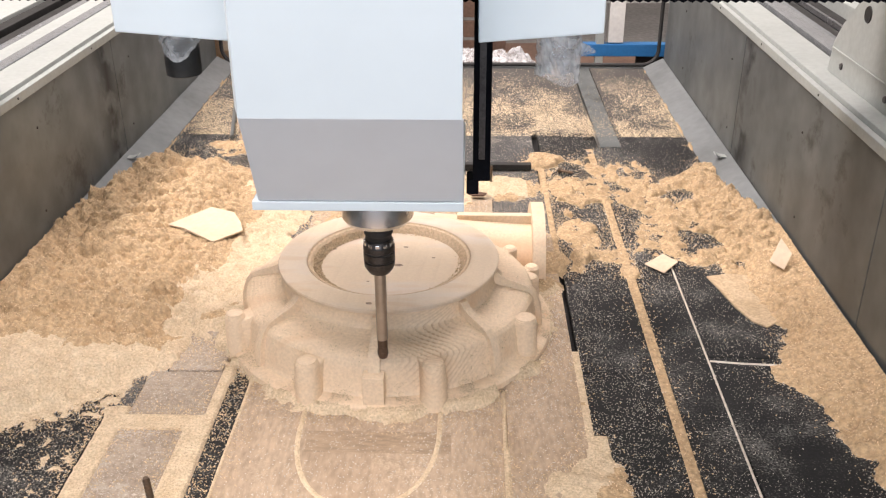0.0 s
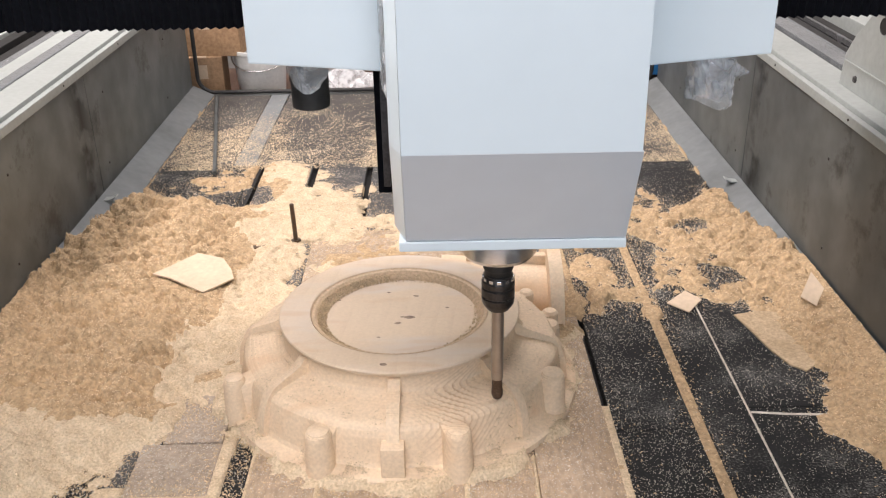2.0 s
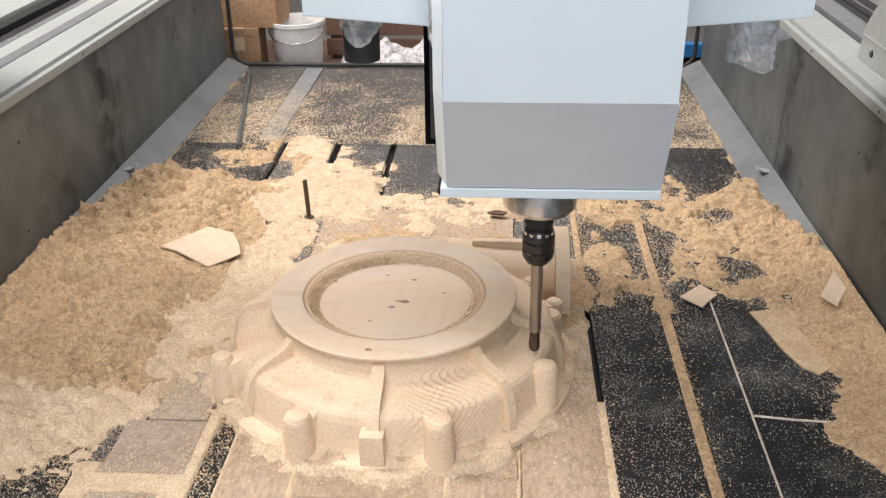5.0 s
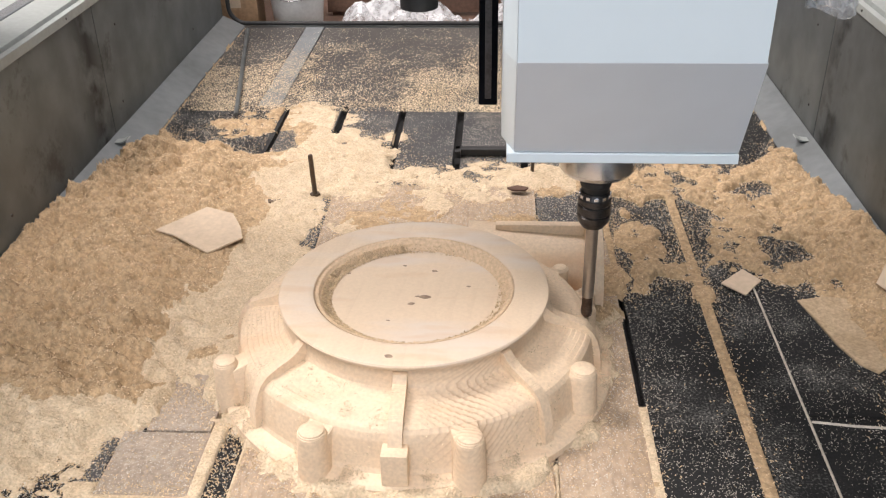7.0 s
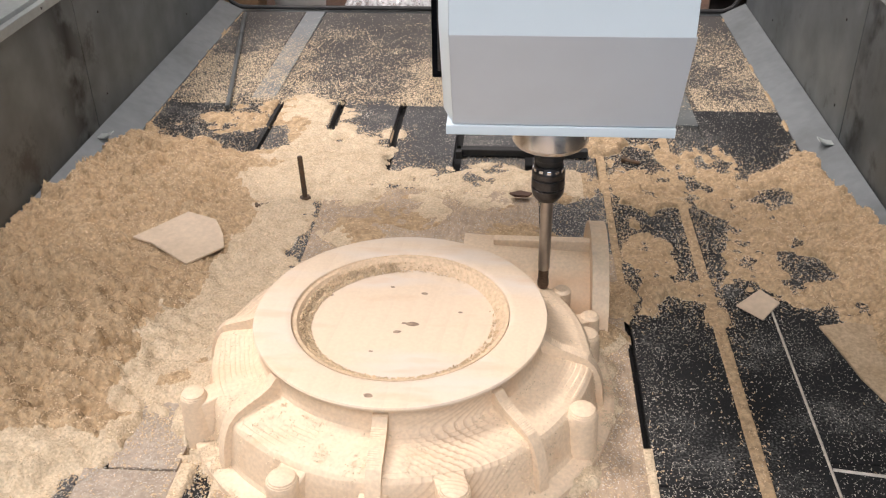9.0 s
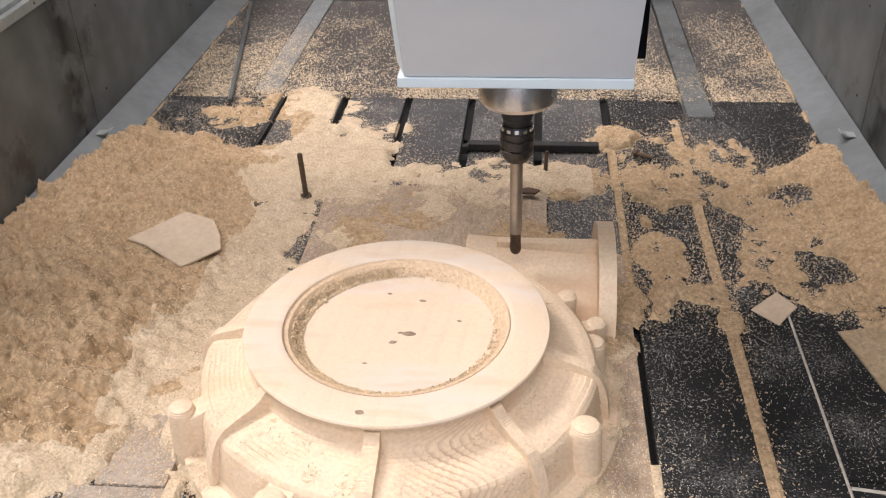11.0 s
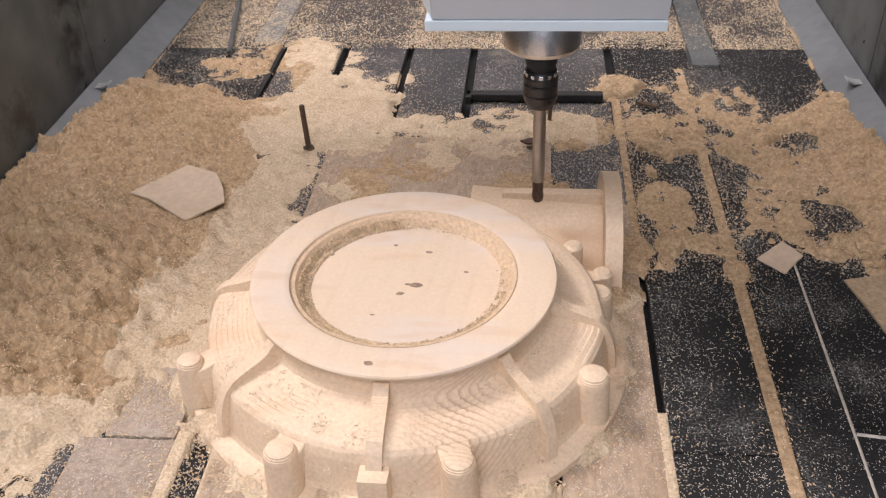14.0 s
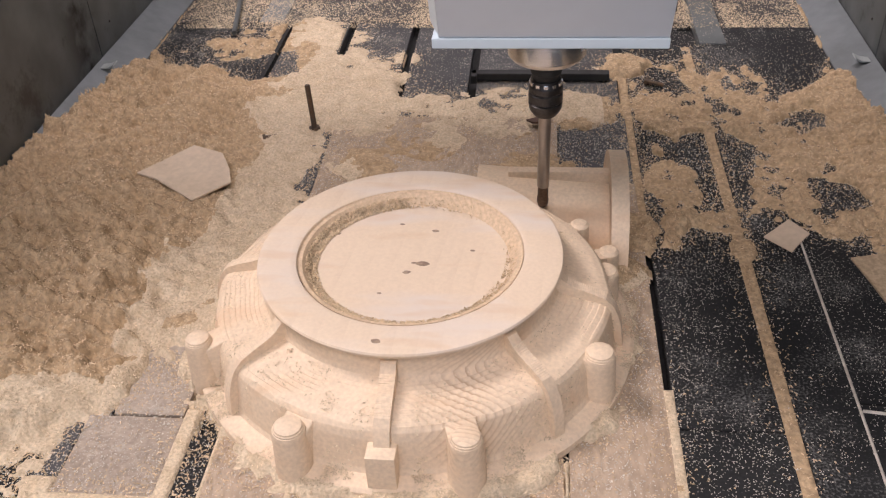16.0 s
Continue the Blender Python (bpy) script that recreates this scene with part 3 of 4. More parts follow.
for kx, ky, kr, kz in ((0.036, 0.095, 0.007, 0.1638), (-0.148, 0.08, 0.006, 0.1638), (0.022, -0.008, 0.012, 0.1638), (-0.004, -0.034, 0.008, 0.1638), (0.006, -0.006, 0.005, 0.1638), (0.11, 0.035, 0.005, 0.1638), (-0.03, 0.115, 0.005, 0.1638), (-0.027, -0.245, 0.009, 0.1877), (-0.045, -0.095, 0.004, 0.1638)):
    bm = bmesh.new()
    vs = [bm.verts.new((kx + kr * 0.8 * (1 + 0.2 * math.sin(2 * a + kx * 90)) * math.cos(a) * 1.2, ky + kr * 0.6 * math.sin(a), kz)) for a in (k * math.pi / 7 for k in range(14))]
    bm.faces.new(vs)
    part("knot", bm, KNOT, mould, "small dark knot")


def rib(angle, block):
    hw = 0.013 if block else 0.0105
    crest = [(0.262, 0.168), (0.272, 0.166), (0.284, 0.154), (0.30, 0.146), (0.33, 0.137), (0.352, 0.128), (0.368, 0.113), (0.378, 0.092), (0.384, 0.07), (0.392, 0.0)]
    # the ball cutter leaves the crest in small terraces
    pts, n = [], 34
    for k in range(n):
        r0, r1 = 0.262 + 0.126 * k / n, 0.262 + 0.126 * (k + 1) / n
        z, z1 = (float(np.interp(r, [p[0] for p in crest], [p[1] for p in crest])) for r in (r0, r1))
        pts += [(r0, z), (r1 - 0.0005, z1 + min(0.0011, 0.6 * (z - z1)))]
    pts += [(0.392, 0.0), (0.262, 0.0)]
    bm = prism(pts, "y", -hw, hw)
    if block:
        b2 = box(0.36, 0.402, -0.024, 0.024, 0.0, 0.088, 0.004, bm)
    bm.transform(Matrix.Rotation(radians(angle), 4, "Z"))
    part("rib", bm, PINE, mould, smooth=30)


for a in RIBS:
    rib(a, a == -91)

for a, rr in ((-113.5, 0.391), (-71.5, 0.391), (-27, 0.376), (-155, 0.396), (14, 0.368)):
    hh = {-113.5: 0.108, -71.5: 0.114, 14: 0.085}.get(a, 0.113)
    g = 0.90 if a > -120 else 0.80
    prof = [(0, hh + 0.004), (0.018 * g, hh + 0.003), (0.0245 * g, hh + 0.0005), (0.0255 * g, hh - 0.0025), (0.0272 * g, hh - 0.003), (0.0278 * g, hh - 0.006), (0.0291 * g, hh - 0.0065), (0.0298 * g, hh - 0.010)]
    for k in range(8):
        z = hh - 0.012 - k * 0.011
        prof += [((0.0305 + 0.0006 * k) * g, z), ((0.0308 + 0.0006 * k) * g, z - 0.006), ((0.0303 + 0.0006 * k) * g, z - 0.0085)]
    prof += [(0.036 * g, 0.008), (0.037 * g, 0.0)]
    bm = lathe(prof, 32)
    bm.transform(Matrix.Translation((rr * math.cos(radians(a)), rr * math.sin(radians(a)), 0)))
    part("boss", bm, PINE, mould, "round milled boss", 30)
    bm = prism([(0.30, 0.0), (rr + 0.006, 0.0), (rr, hh - 0.016), (0.35, hh - 0.004), (0.32, 0.112), (0.30, 0.10)], "y", -0.026 * g / 0.9, 0.026 * g / 0.9, 0.005)
    bm.transform(Matrix.Rotation(radians(a), 4, "Z"))
    part("boss_web", bm, PINE, mould, smooth=40)
# outlet: half pipe lying on the bed with its half flange
TY = 2.435 - MY


def halfpipe(r0, r1, x0, x1, n=40):
    bm = bmesh.new()
    m = max(1, int((x1 - x0) / 0.02))
    rows = []
    for i in range(m + 1):
        x, r = x0 + (x1 - x0) * i / m, r0 + (r1 - r0) * i / m
        rows.append([bm.verts.new((x, TY - r * math.cos(math.pi * k / n), r * math.sin(math.pi * k / n))) for k in range(n + 1)])
    for p, q in zip(rows, rows[1:]):
        for k in range(n):
            bm.faces.new((p[k], p[k + 1], q[k + 1], q[k]))
    bm.faces.new(rows[0])
    bm.faces.new(rows[-1][::-1])
    return bm


part("outlet_pipe", halfpipe(0.137, 0.118, 0.10, 0.385), PINE, mould, "half-round outlet pipe", 40)
bm = halfpipe(0.172, 0.172, 0.376, 0.411)
bmesh.ops.bevel(bm, geom=[e for e in bm.edges if len(e.link_faces) == 2 and e.calc_face_angle(0) > 1.0], offset=0.003, segments=2, affect="EDGES")
part("outlet_flange", bm, PINE, mould, "half-round end flange", 40)
part("outlet_rib", box(0.165, 0.378, TY - 0.004, TY + 0.018, 0.10, 0.146, 0.004), PINE, mould, "narrow ridge along the outlet pipe")
# lug between the ring and the outlet, with its two small round pads
for a, r0, r1, hh, pad in ((33, 0.26, 0.372, 0.112, 0.019), (24, 0.26, 0.405, 0.075, 0.020)):
    bm = prism([(r0, 0.0), (r1, 0.0), (r1, hh - 0.004), (0.31, hh + 0.006), (r0, 0.150)], "y", -pad * 0.8, pad * 0.8, 0.004)
    lathe([(0, hh + 0.004), (pad * 0.7, hh + 0.003), (pad, hh - 0.003), (pad * 1.08, 0.0)], 20, bm=bm, centre=(r1, 0, 0))
    bm.transform(Matrix.Rotation(radians(a), 4, "Z"))
    part("lug", bm, PINE, mould, "rounded milled lug", 40)

# ---- loose things on the bed ----
def rod(name, x, y, h, r, label, lean=0.0, z0=0.0):
    t = thing(name, label, "bolt", (x, y, z0))
    n = int(h / 0.004)
    prof = [(0, 0)] + [(r * (1 - 0.12 * (k % 2)), 0.004 * k) for k in range(n)] + [(r * 0.7, h), (0, h)]
    part("threaded_shank", lathe(prof, 12), BOLT, t, smooth=50)
    bm = lathe([(r * 0.9, 0.0), (r * 2, 0.0), (r * 2, 0.012), (r * 0.9, 0.012)], 6)
    part("nut", bm, BOLT, t)
    t.rotation_euler = (0, radians(lean), 0)
    return t


rod("threaded_stud", -0.55, 2.86, 0.132, 0.0075, "rusty threaded stud standing up from the bed", -2)
rod("threaded_stud", -0.598, 1.37, 0.078, 0.0075, "dark threaded stud standing beside a plywood piece", -3)
rod("threaded_stud", 0.075, 3.02, 0.07, 0.006, "short dark threaded stud near the clamping bar", 3)


def plate(name, pts, z, th, material, label, category, tilt=(0, 0)):
    cx, cy = sum(p[0] for p in pts) / len(pts), sum(p[1] for p in pts) / len(pts)
    ob = part(name, prism([(x - cx, y - cy) for x, y in pts], "z", 0, th, min(0.001, th * 0.3)), material)
    ob.location, ob.rotation_euler = (cx, cy, z), (radians(tilt[0]), radians(tilt[1]), 0)
    return tagged(ob, label, category)


plate("wood_offcut", [(-0.915, 2.565), (-0.87, 2.62), (-0.815, 2.695), (-0.735, 2.665), (-0.70, 2.60), (-0.682, 2.545), (-0.73, 2.49), (-0.752, 2.465), (-0.80, 2.50), (-0.86, 2.545)], 0.040, 0.005, VENEER, "thin pale wood offcut lying on the sawdust", "offcut", (2, 2))
plate("wood_offcut", [(0.508, 2.405), (0.572, 2.468), (0.606, 2.418), (0.59, 2.40), (0.556, 2.355)], 0.008, 0.004, VENEER, "small square wood chip plate on the sawdust", "offcut", (2, 0))
plate("wood_offcut", [(0.672, 2.345), (0.74, 2.362), (0.81, 2.35), (0.80, 2.10), (0.765, 2.07), (0.735, 2.10), (0.71, 2.17), (0.69, 2.27)], 0.0005, 0.0045, DUSTY, "flat pale board offcut half buried in sawdust", "offcut", (0, 0))
plate("wood_offcut", [(0.835, 2.335), (0.885, 2.40), (0.90, 2.345), (0.865, 2.30)], 0.07, 0.004, VENEER, "upright splinter of wood on the chip heap", "offcut", (32, -12))
cb = thing("clamping_bar", "black steel clamping bar lying across the slots", "clamp", (0.03, 3.16, 0.0))
part("bar", box(-0.19, 0.195, -0.014, 0.014, 0.004, 0.026, 0.003), RUBBER, cb)
part("end_hook", box(-0.19, -0.172, -0.03, 0.014, 0.002, 0.026, 0.003), RUBBER, cb)
tube("steel_rod", [(-1.128, 4.46, 0.012), (-1.06, 4.12, 0.012), (-0.99, 3.77, 0.012), (-0.93, 3.46, 0.012)], 0.008, STEEL)
tagged(bpy.data.objects["steel_rod"], "thin dull steel rod lying along the bed", "rod")

def lying_bolt(x, y, rz):
    t = thing("hex_bolt", "short rusty hex bolt lying in the sawdust", "bolt", (x, y, 0.012))
    bm = lathe([(0, 0), (0.006, 0), (0.0055, 0.045), (0, 0.046)], 10)
    bm.transform(Matrix.Rotation(radians(90), 4, "Y"))
    part("shank", bm, BOLT, t)
    bm = lathe([(0, -0.008), (0.011, -0.008), (0.011, 0), (0, 0)], 6)
    bm.transform(Matrix.Rotation(radians(90), 4, "Y"))
    part("head", bm, BOLT, t)
    t.rotation_euler = (0, 0, radians(rz))


lying_bolt(-0.665, 2.80, 20)
lying_bolt(0.33, 3.13, -30)
plate("dark_splinter", [(0.0, 2.895), (0.03, 2.905), (0.062, 2.89), (0.05, 2.875), (0.015, 2.88)], 0.016, 0.006, BROWN, "small dark splinter lying on the plywood", "splinter", (3, -4))
tube("power_cable", [(-1.24, 4.66, -0.02), (-1.12, 4.66, -0.035), (-1.0, 4.66, -0.045), (-0.86, 4.67, -0.05), (-0.7, 4.68, -0.09), (-0.55, 4.70, -0.135)], 0.004, CARD)
tagged(bpy.data.objects["power_cable"], "thin brown cable hanging behind the machine", "cable")

# ---- spindle head, its carriage and the gantry ----
head = thing("spindle_head", "white milling spindle housing with a long cutter", "spindle")
hx, zt = 0.172, 1.58
part("housing", prism([(-0.381, 0.671), (-0.381, zt), (0.10, zt), (0.10, 0.50), (-0.285, 0.50)], "x", -0.164, hx - 0.004), WHITE, head, "white painted sheet steel housing")
fr = [(-0.385, 0.671), (-0.385, zt), (-0.379, zt), (-0.379, 0.671)]
part("front_cover", prism(fr, "x", -0.164, hx, 0.001), WHITE, head, "smooth white front cover")
lo = [(-0.3855, 0.6712), (-0.306, 0.504), (-0.300, 0.504), (-0.379, 0.6712)]
part("lower_panel", prism(lo, "x", -0.164, hx + 0.002, 0.001), GREY, head, "sloping grey lower panel")
bm = bmesh.new()
rings = [[bm.verts.new((x, y, z)) for x, y in ((-0.1645, yf), (-0.1645, -0.10), (-0.183, -0.10), (-0.183, yf + 0.06))] for z, yf in ((0.504, -0.304), (0.670, -0.383), (zt, -0.383))]
for a, b in zip(rings, rings[1:]):
    for k in range(4):
        bm.faces.new((a[k], a[(k + 1) % 4], b[(k + 1) % 4], b[k]))
bm.faces.new(rings[0])
bm.faces.new(rings[2][::-1])
bmesh.ops.recalc_face_normals(bm, faces=bm.faces[:])
part("corner_strip", bm, WHITE, head, "white slanted corner of the housing")
part("slide_plate", box(-0.14, 0.14, 0.098, 0.1135, 0.75, 1.35, 0.002), CREAM, head, "slide plate on the carriage")
part("bottom_lip", box(-hx - 0.003, hx + 0.003, -0.309, 0.11, 0.487, 0.503, 0.002), WHITE, head, "pale bottom plate edge")
for s in (-1, 1):
    yc = 0.03 if s < 0 else 0.0
    part("guide_column", box(s * 0.207 - 0.017, s * 0.207 + 0.017, -0.015 + yc, 0.035 + yc, 0.455 if s < 0 else 0.422, zt, 0.003), BLACK, head, "black guide column")
    part("column_rail", box(s * 0.207 - 0.006, s * 0.207 + 0.006, -0.021 + yc, -0.016 + yc, 0.47, zt), NUT, head)
    if s > 0:
        part("column_end", box(s * 0.190 - 0.012, s * 0.190 + 0.012, -0.016, 0.03, 0.395, 0.426, 0.002), BLACK, head)
NOSE = [(0, 0.336), (0.045, 0.336), (0.058, 0.332), (0.066, 0.335), (0.0725, 0.344), (0.0725, 0.42), (0.071, 0.424), (0.0725, 0.428), (0.0725, 0.49)]
part("spindle_nose", lathe(NOSE, 64), CHROME, head, "turned bright steel spindle nose", 30)
COL = [(0, 0.288), (0.026, 0.288), (0.027, 0.3), (0.0295, 0.304), (0.0295, 0.314), (0.026, 0.318), (0.026, 0.336)]
part("tool_holder", lathe(COL, 40), RUBBER, head, "black tool holder collar", 30)
NUTP = [(0.012, 0.214), (0.022, 0.214), (0.029, 0.224), (0.0315, 0.23), (0.0325, 0.24), (0.030, 0.2425), (0.0325, 0.245), (0.0325, 0.26), (0.030, 0.263), (0.0325, 0.266), (0.0325, 0.276), (0.030, 0.28), (0.0285, 0.29), (0.012, 0.29)]
nut = part("collet_nut", lathe(NUTP, 40), NUT, head, "dark grooved collet nut", 30)
for k in range(12):
    bm = box(0.0275, 0.0312, -0.004, 0.004, 0.2795, 0.2865, 0.0008)
    bm.transform(Matrix.Rotation(radians(30 * k), 4, "Z"))
    part("notch_face", bm, CHROME, nut)
part("cutter_shank", lathe([(0, 0.05), (0.0118, 0.05), (0.0122, 0.055), (0.0122, 0.22), (0, 0.22)], 24), SHANK, head, "brown carbide shank", 40)
CUTP = [(0, 0.0), (0.006, 0.001), (0.0105, 0.005), (0.012, 0.012), (0.0118, 0.02), (0.0106, 0.03), (0.0112, 0.05), (0, 0.05)]
bm = lathe(finer(CUTP, 0.004), 24)
for v in bm.verts:
    r = math.hypot(v.co.x, v.co.y)
    if r > 0.004:
        a = math.atan2(v.co.y, v.co.x) - v.co.z * 60
        k = 1 - 0.10 * max(0, math.cos(2 * a))
        v.co.x, v.co.y = v.co.x * k, v.co.y * k
part("cutter_flutes", bm, CUT, head, "dark fluted ball cutter", 40)

bm, rows = bmesh.new(), []
for i in range(61):
    z = 0.73 + 0.010 * i
    rows.append([bm.verts.new((-0.1845 - 0.011 * k / 5 - 0.004 * abs(noise.noise(Vector((z * 60, k * 0.9, 1)))), -0.305 + 0.016 * k + 0.010 * noise.noise(Vector((z * 45, k * 0.7, 5))), z)) for k in range(6)])
for p, q in zip(rows, rows[1:]):
    for k in range(5):
        bm.faces.new((p[k], p[k + 1], q[k + 1], q[k]))
part("edge_film", bm, FILM, head, "crumpled clear film stuck along the housing edge").modifiers.new("thickness", "SOLIDIFY").thickness = 0.0008

carriage = thing("side_spindle_carriage", "carriage with two white side spindles wrapped for transport", "spindle carriage")
for s in (-1, 1):
    xs = sorted((s * 0.196, s * 0.398))
    zi, zo = 0.868, 0.884
    pts = [(s * 0.196, zi), (s * 0.398, zo), (s * 0.398, 1.6), (s * 0.196, 1.6)]
    part("side_housing", prism(pts, "y", -0.205, 0.10, 0.003), WHITE, carriage, "white side spindle housing")
part("back_plate", box(-0.43, 0.43, 0.112, 0.138, 0.9, 1.6, 0.003), CREAM, carriage)
bm = lathe([(0, 0.79), (0.026, 0.79), (0.0305, 0.792), (0.031, 0.80), (0.031, 0.85), (0.028, 0.853), (0.02, 0.855), (0.02, 0.90)], 32, centre=(-0.318, -0.12, 0))
part("motor_end", bm, RUBBER, carriage, "black spindle motor end", 40)


def film_sleeve(x, y, r, lows, seed, label):
    """Thin crumpled film hanging from a top edge as a sleeve with an uneven hem."""
    bm = bmesh.new()
    rows, n = [], 56
    for j in range(15):
        u = j / 14
        ring = []
        for k in range(n):
            a = 2 * math.pi * k / n
            z = 0.90 - u * (0.90 - lows(a))
            p = Vector((math.cos(a), math.sin(a), z * 22))
            q = r * (1.0 + 0.24 * abs(noise.noise(p * 2.1 + Vector((seed, 0, 0)))) + 0.15 * abs(noise.noise(p * 4.7 + Vector((0, seed, 0)))))
            ring.append(bm.verts.new((x + math.cos(a) * q, y + math.sin(a) * q, z)))
        rows.append(ring)
    for a, b in zip(rows, rows[1:]):
        for k in range(n):
            bm.faces.new((a[k], b[k], b[(k + 1) % n], a[(k + 1) % n]))
    ob = part("film_wrap", bm, FILM, carriage, label)
    so = ob.modifiers.new("thickness", "SOLIDIFY")
    so.thickness = 0.0006


film_sleeve(-0.318, -0.12, 0.032, lambda a: 0.852 - 0.036 * max(0.0, -math.sin(a)) ** 3 + 0.004 * math.sin(3 * a), 3.0, "crumpled white plastic film")
bm = lathe([(0, 0.795), (0.024, 0.795), (0.028, 0.80), (0.028, 0.84), (0.034, 0.845), (0.034, 0.90)], 32, centre=(0.335, -0.115, 0))
part("side_nose", bm, CHROME, carriage, "steel spindle nose inside plastic film", 40)
film_sleeve(0.335, -0.115, 0.035, lambda a: 0.787 + 0.008 * math.sin(2 * a + 0.5), 7.7, "crumpled clear plastic film")
tail = bmesh.new()
bmesh.ops.create_cone(tail, segments=9, radius1=0.019, radius2=0.003, depth=0.034, cap_ends=True)
bmesh.ops.subdivide_edges(tail, edges=tail.edges[:], cuts=2, use_grid_fill=True)
for v in tail.verts:
    v.co += Vector((noise.noise(v.co * 90), noise.noise(v.co * 80 + Vector((3, 0, 0))), 0)) * 0.005
tail.transform(Matrix.Translation((0.381, -0.115, 0.834)) @ Matrix.Rotation(radians(96), 4, "Y"))
part("film_tail", tail, FILM, carriage, "twisted end of the clear film")

gantry = thing("gantry", "travelling machine gantry with black bellows and cream legs", "gantry")
part("beam", box(-1.75, 1.45, 0.22, 0.62, 0.93, 1.48, 0.006), CREAM, gantry)


def bellows(x0, x1, z0, z1):
    bm = bmesh.new()
    n = int((x1 - x0) / 0.0085)
    prev = None
    for i in range(n + 1):
        x = x0 + (x1 - x0) * i / n
        y = 0.142 + 0.009 * (i % 2)
        dz = 0.0025 * (i % 2)
        cur = [bm.verts.new((x, y, z0 + dz)), bm.verts.new((x, y, z1)), bm.verts.new((x, 0.20, z0 + dz)), bm.verts.new((x, 0.20, z1))]
        if prev:
            bm.faces.new((prev[0], cur[0], cur[1], prev[1]))
            bm.faces.new((prev[2], prev[3], cur[3], cur[2]))
            bm.faces.new((prev[0], prev[2], cur[2], cur[0]))
        prev = cur
    return bm


part("bellows", bellows(-1.32, 1.002, 0.863, 1.47), BLACK, gantry, "black pleated bellows")
for s, x0, x1 in ((-1, -1.95, -1.52), (1, 1.005, 1.55)):
    leg = [(-0.45, 0.522), (-0.45, 0.62), (-0.40, 0.72), (-0.19, 1.42), (-0.14, 1.5), (0.66, 1.5), (0.72, 1.42), (0.74, 0.75), (0.84, 0.67), (0.885, 0.61), (0.90, 0.522)]
    part("leg", prism(leg, "x", x0, x1, 0.006), CREAM, gantry, "cream painted gantry leg")
    xi = x1 if s < 0 else x0
    bm = lathe([(0, 0.0015), (0.017, 0.0015), (0.020, 0.003), (0.022, 0.0)], 24)
    bm.transform(Matrix.Translation((xi, 0.69, 0.723)) @ Matrix.Rotation(radians(-90 * s), 4, "Y"))
    part("cable_hole", bm, RUBBER, gantry, "dark round hole with a rim")
    part("leg_fold", box(*sorted((xi, xi - s * 0.004)), -0.42, 0.88, 0.590, 0.596, 0.001), CREAM, gantry, "bright folded edge of the leg cover")
    for y in (-0.3, 0.1, 0.5, 0.8):
        bm = lathe([(0, 0.004), (0.008, 0.004), (0.01, 0)], 12)
        bm.transform(Matrix.Translation((xi, y, 0.56)) @ Matrix.Rotation(radians(-90 * s), 4, "Y"))
        part("bolt_head", bm, NUT, gantry)

# ---- things behind the far opening ----
def carton(x, y, z, sx, sy, sz, rz=0.0):
    t = thing("cardboard_box", "brown cardboard box behind the machine", "box", (x, y, z), "stored boxes")
    part("carton", box(-sx / 2, sx / 2, -sy / 2, sy / 2, 0, sz, 0.004), CARD, t)
    part("tape", box(-0.025, 0.025, -sy / 2 - 0.001, sy / 2 + 0.001, sz * 0.6, sz + 0.001), VENEER, t)
    part("flap", box(-sx / 2 + 0.002, sx / 2 - 0.002, -sy / 2 - 0.004, -sy / 2 - 0.001, sz * 0.86, sz - 0.003), CARD, t)
    t.rotation_euler = (0, 0, radians(rz))


bench = thing("storage_pallet", "dark wooden pallet platform holding boxes", "pallet", (0, 5.15, FL))
part("deck", box(-1.6, 1.3, -0.45, 0.45, 0.62, 0.66, 0.004), BROWN, bench)
for x in (-1.5, -0.2, 1.2):
    part("leg", box(x - 0.05, x + 0.05, -0.42, 0.42, 0.0, 0.62, 0.004), BROWN, bench)
DZ = FL + 0.66
carton(-1.26, 4.86, DZ, 0.20, 0.2, 0.27, 4)
carton(-1.22, 4.9, DZ + 0.27, 0.34, 0.24, 0.22, -3)
carton(-1.5, 5.1, DZ, 0.26, 0.3, 0.5, 2)
bk = thing("plastic_bucket", "white plastic bucket with loose film on it", "bucket", (-0.985, 4.88, DZ))
part("bucket_body", lathe([(0, 0), (0.105, 0), (0.11, 0.005), (0.135, 0.27), (0.142, 0.272), (0.142, 0.29), (0.136, 0.292), (0.13, 0.285), (0.106, 0.01), (0, 0.01)], 40), BUCKET, bk, smooth=40)
tube("bail_handle", [(-0.14 * math.cos(a), -0.145 * math.sin(a) , 0.25 - 0.05 * math.sin(a)) for a in (math.pi * k / 12 for k in range(13))], 0.003, CHROME, bk)


def sheet(name, x, y, z, sx, sy, sz, seed, label):
    bm = bmesh.new()
    bmesh.ops.create_grid(bm, x_segments=36, y_segments=28, size=0.5)
    for v in bm.verts:
        q = v.co * 5 + Vector((seed, seed, 0))
        e = max(0, 1 - (2 * abs(v.co.x)) ** 4) * max(0, 1 - (2 * abs(v.co.y)) ** 4)
        v.co = Vector((v.co.x * sx, v.co.y * sy, sz * e * (0.6 + 0.9 * noise.noise(q)) + 0.03 * abs(noise.noise(q * 2.7))))
    ob = part(name, bm, FILM, None, smooth=20)
    ob.location = (x, y, z)
    sol = ob.modifiers.new("thickness", "SOLIDIFY")
    sol.thickness = 0.001
    tagged(ob, label, "plastic film")


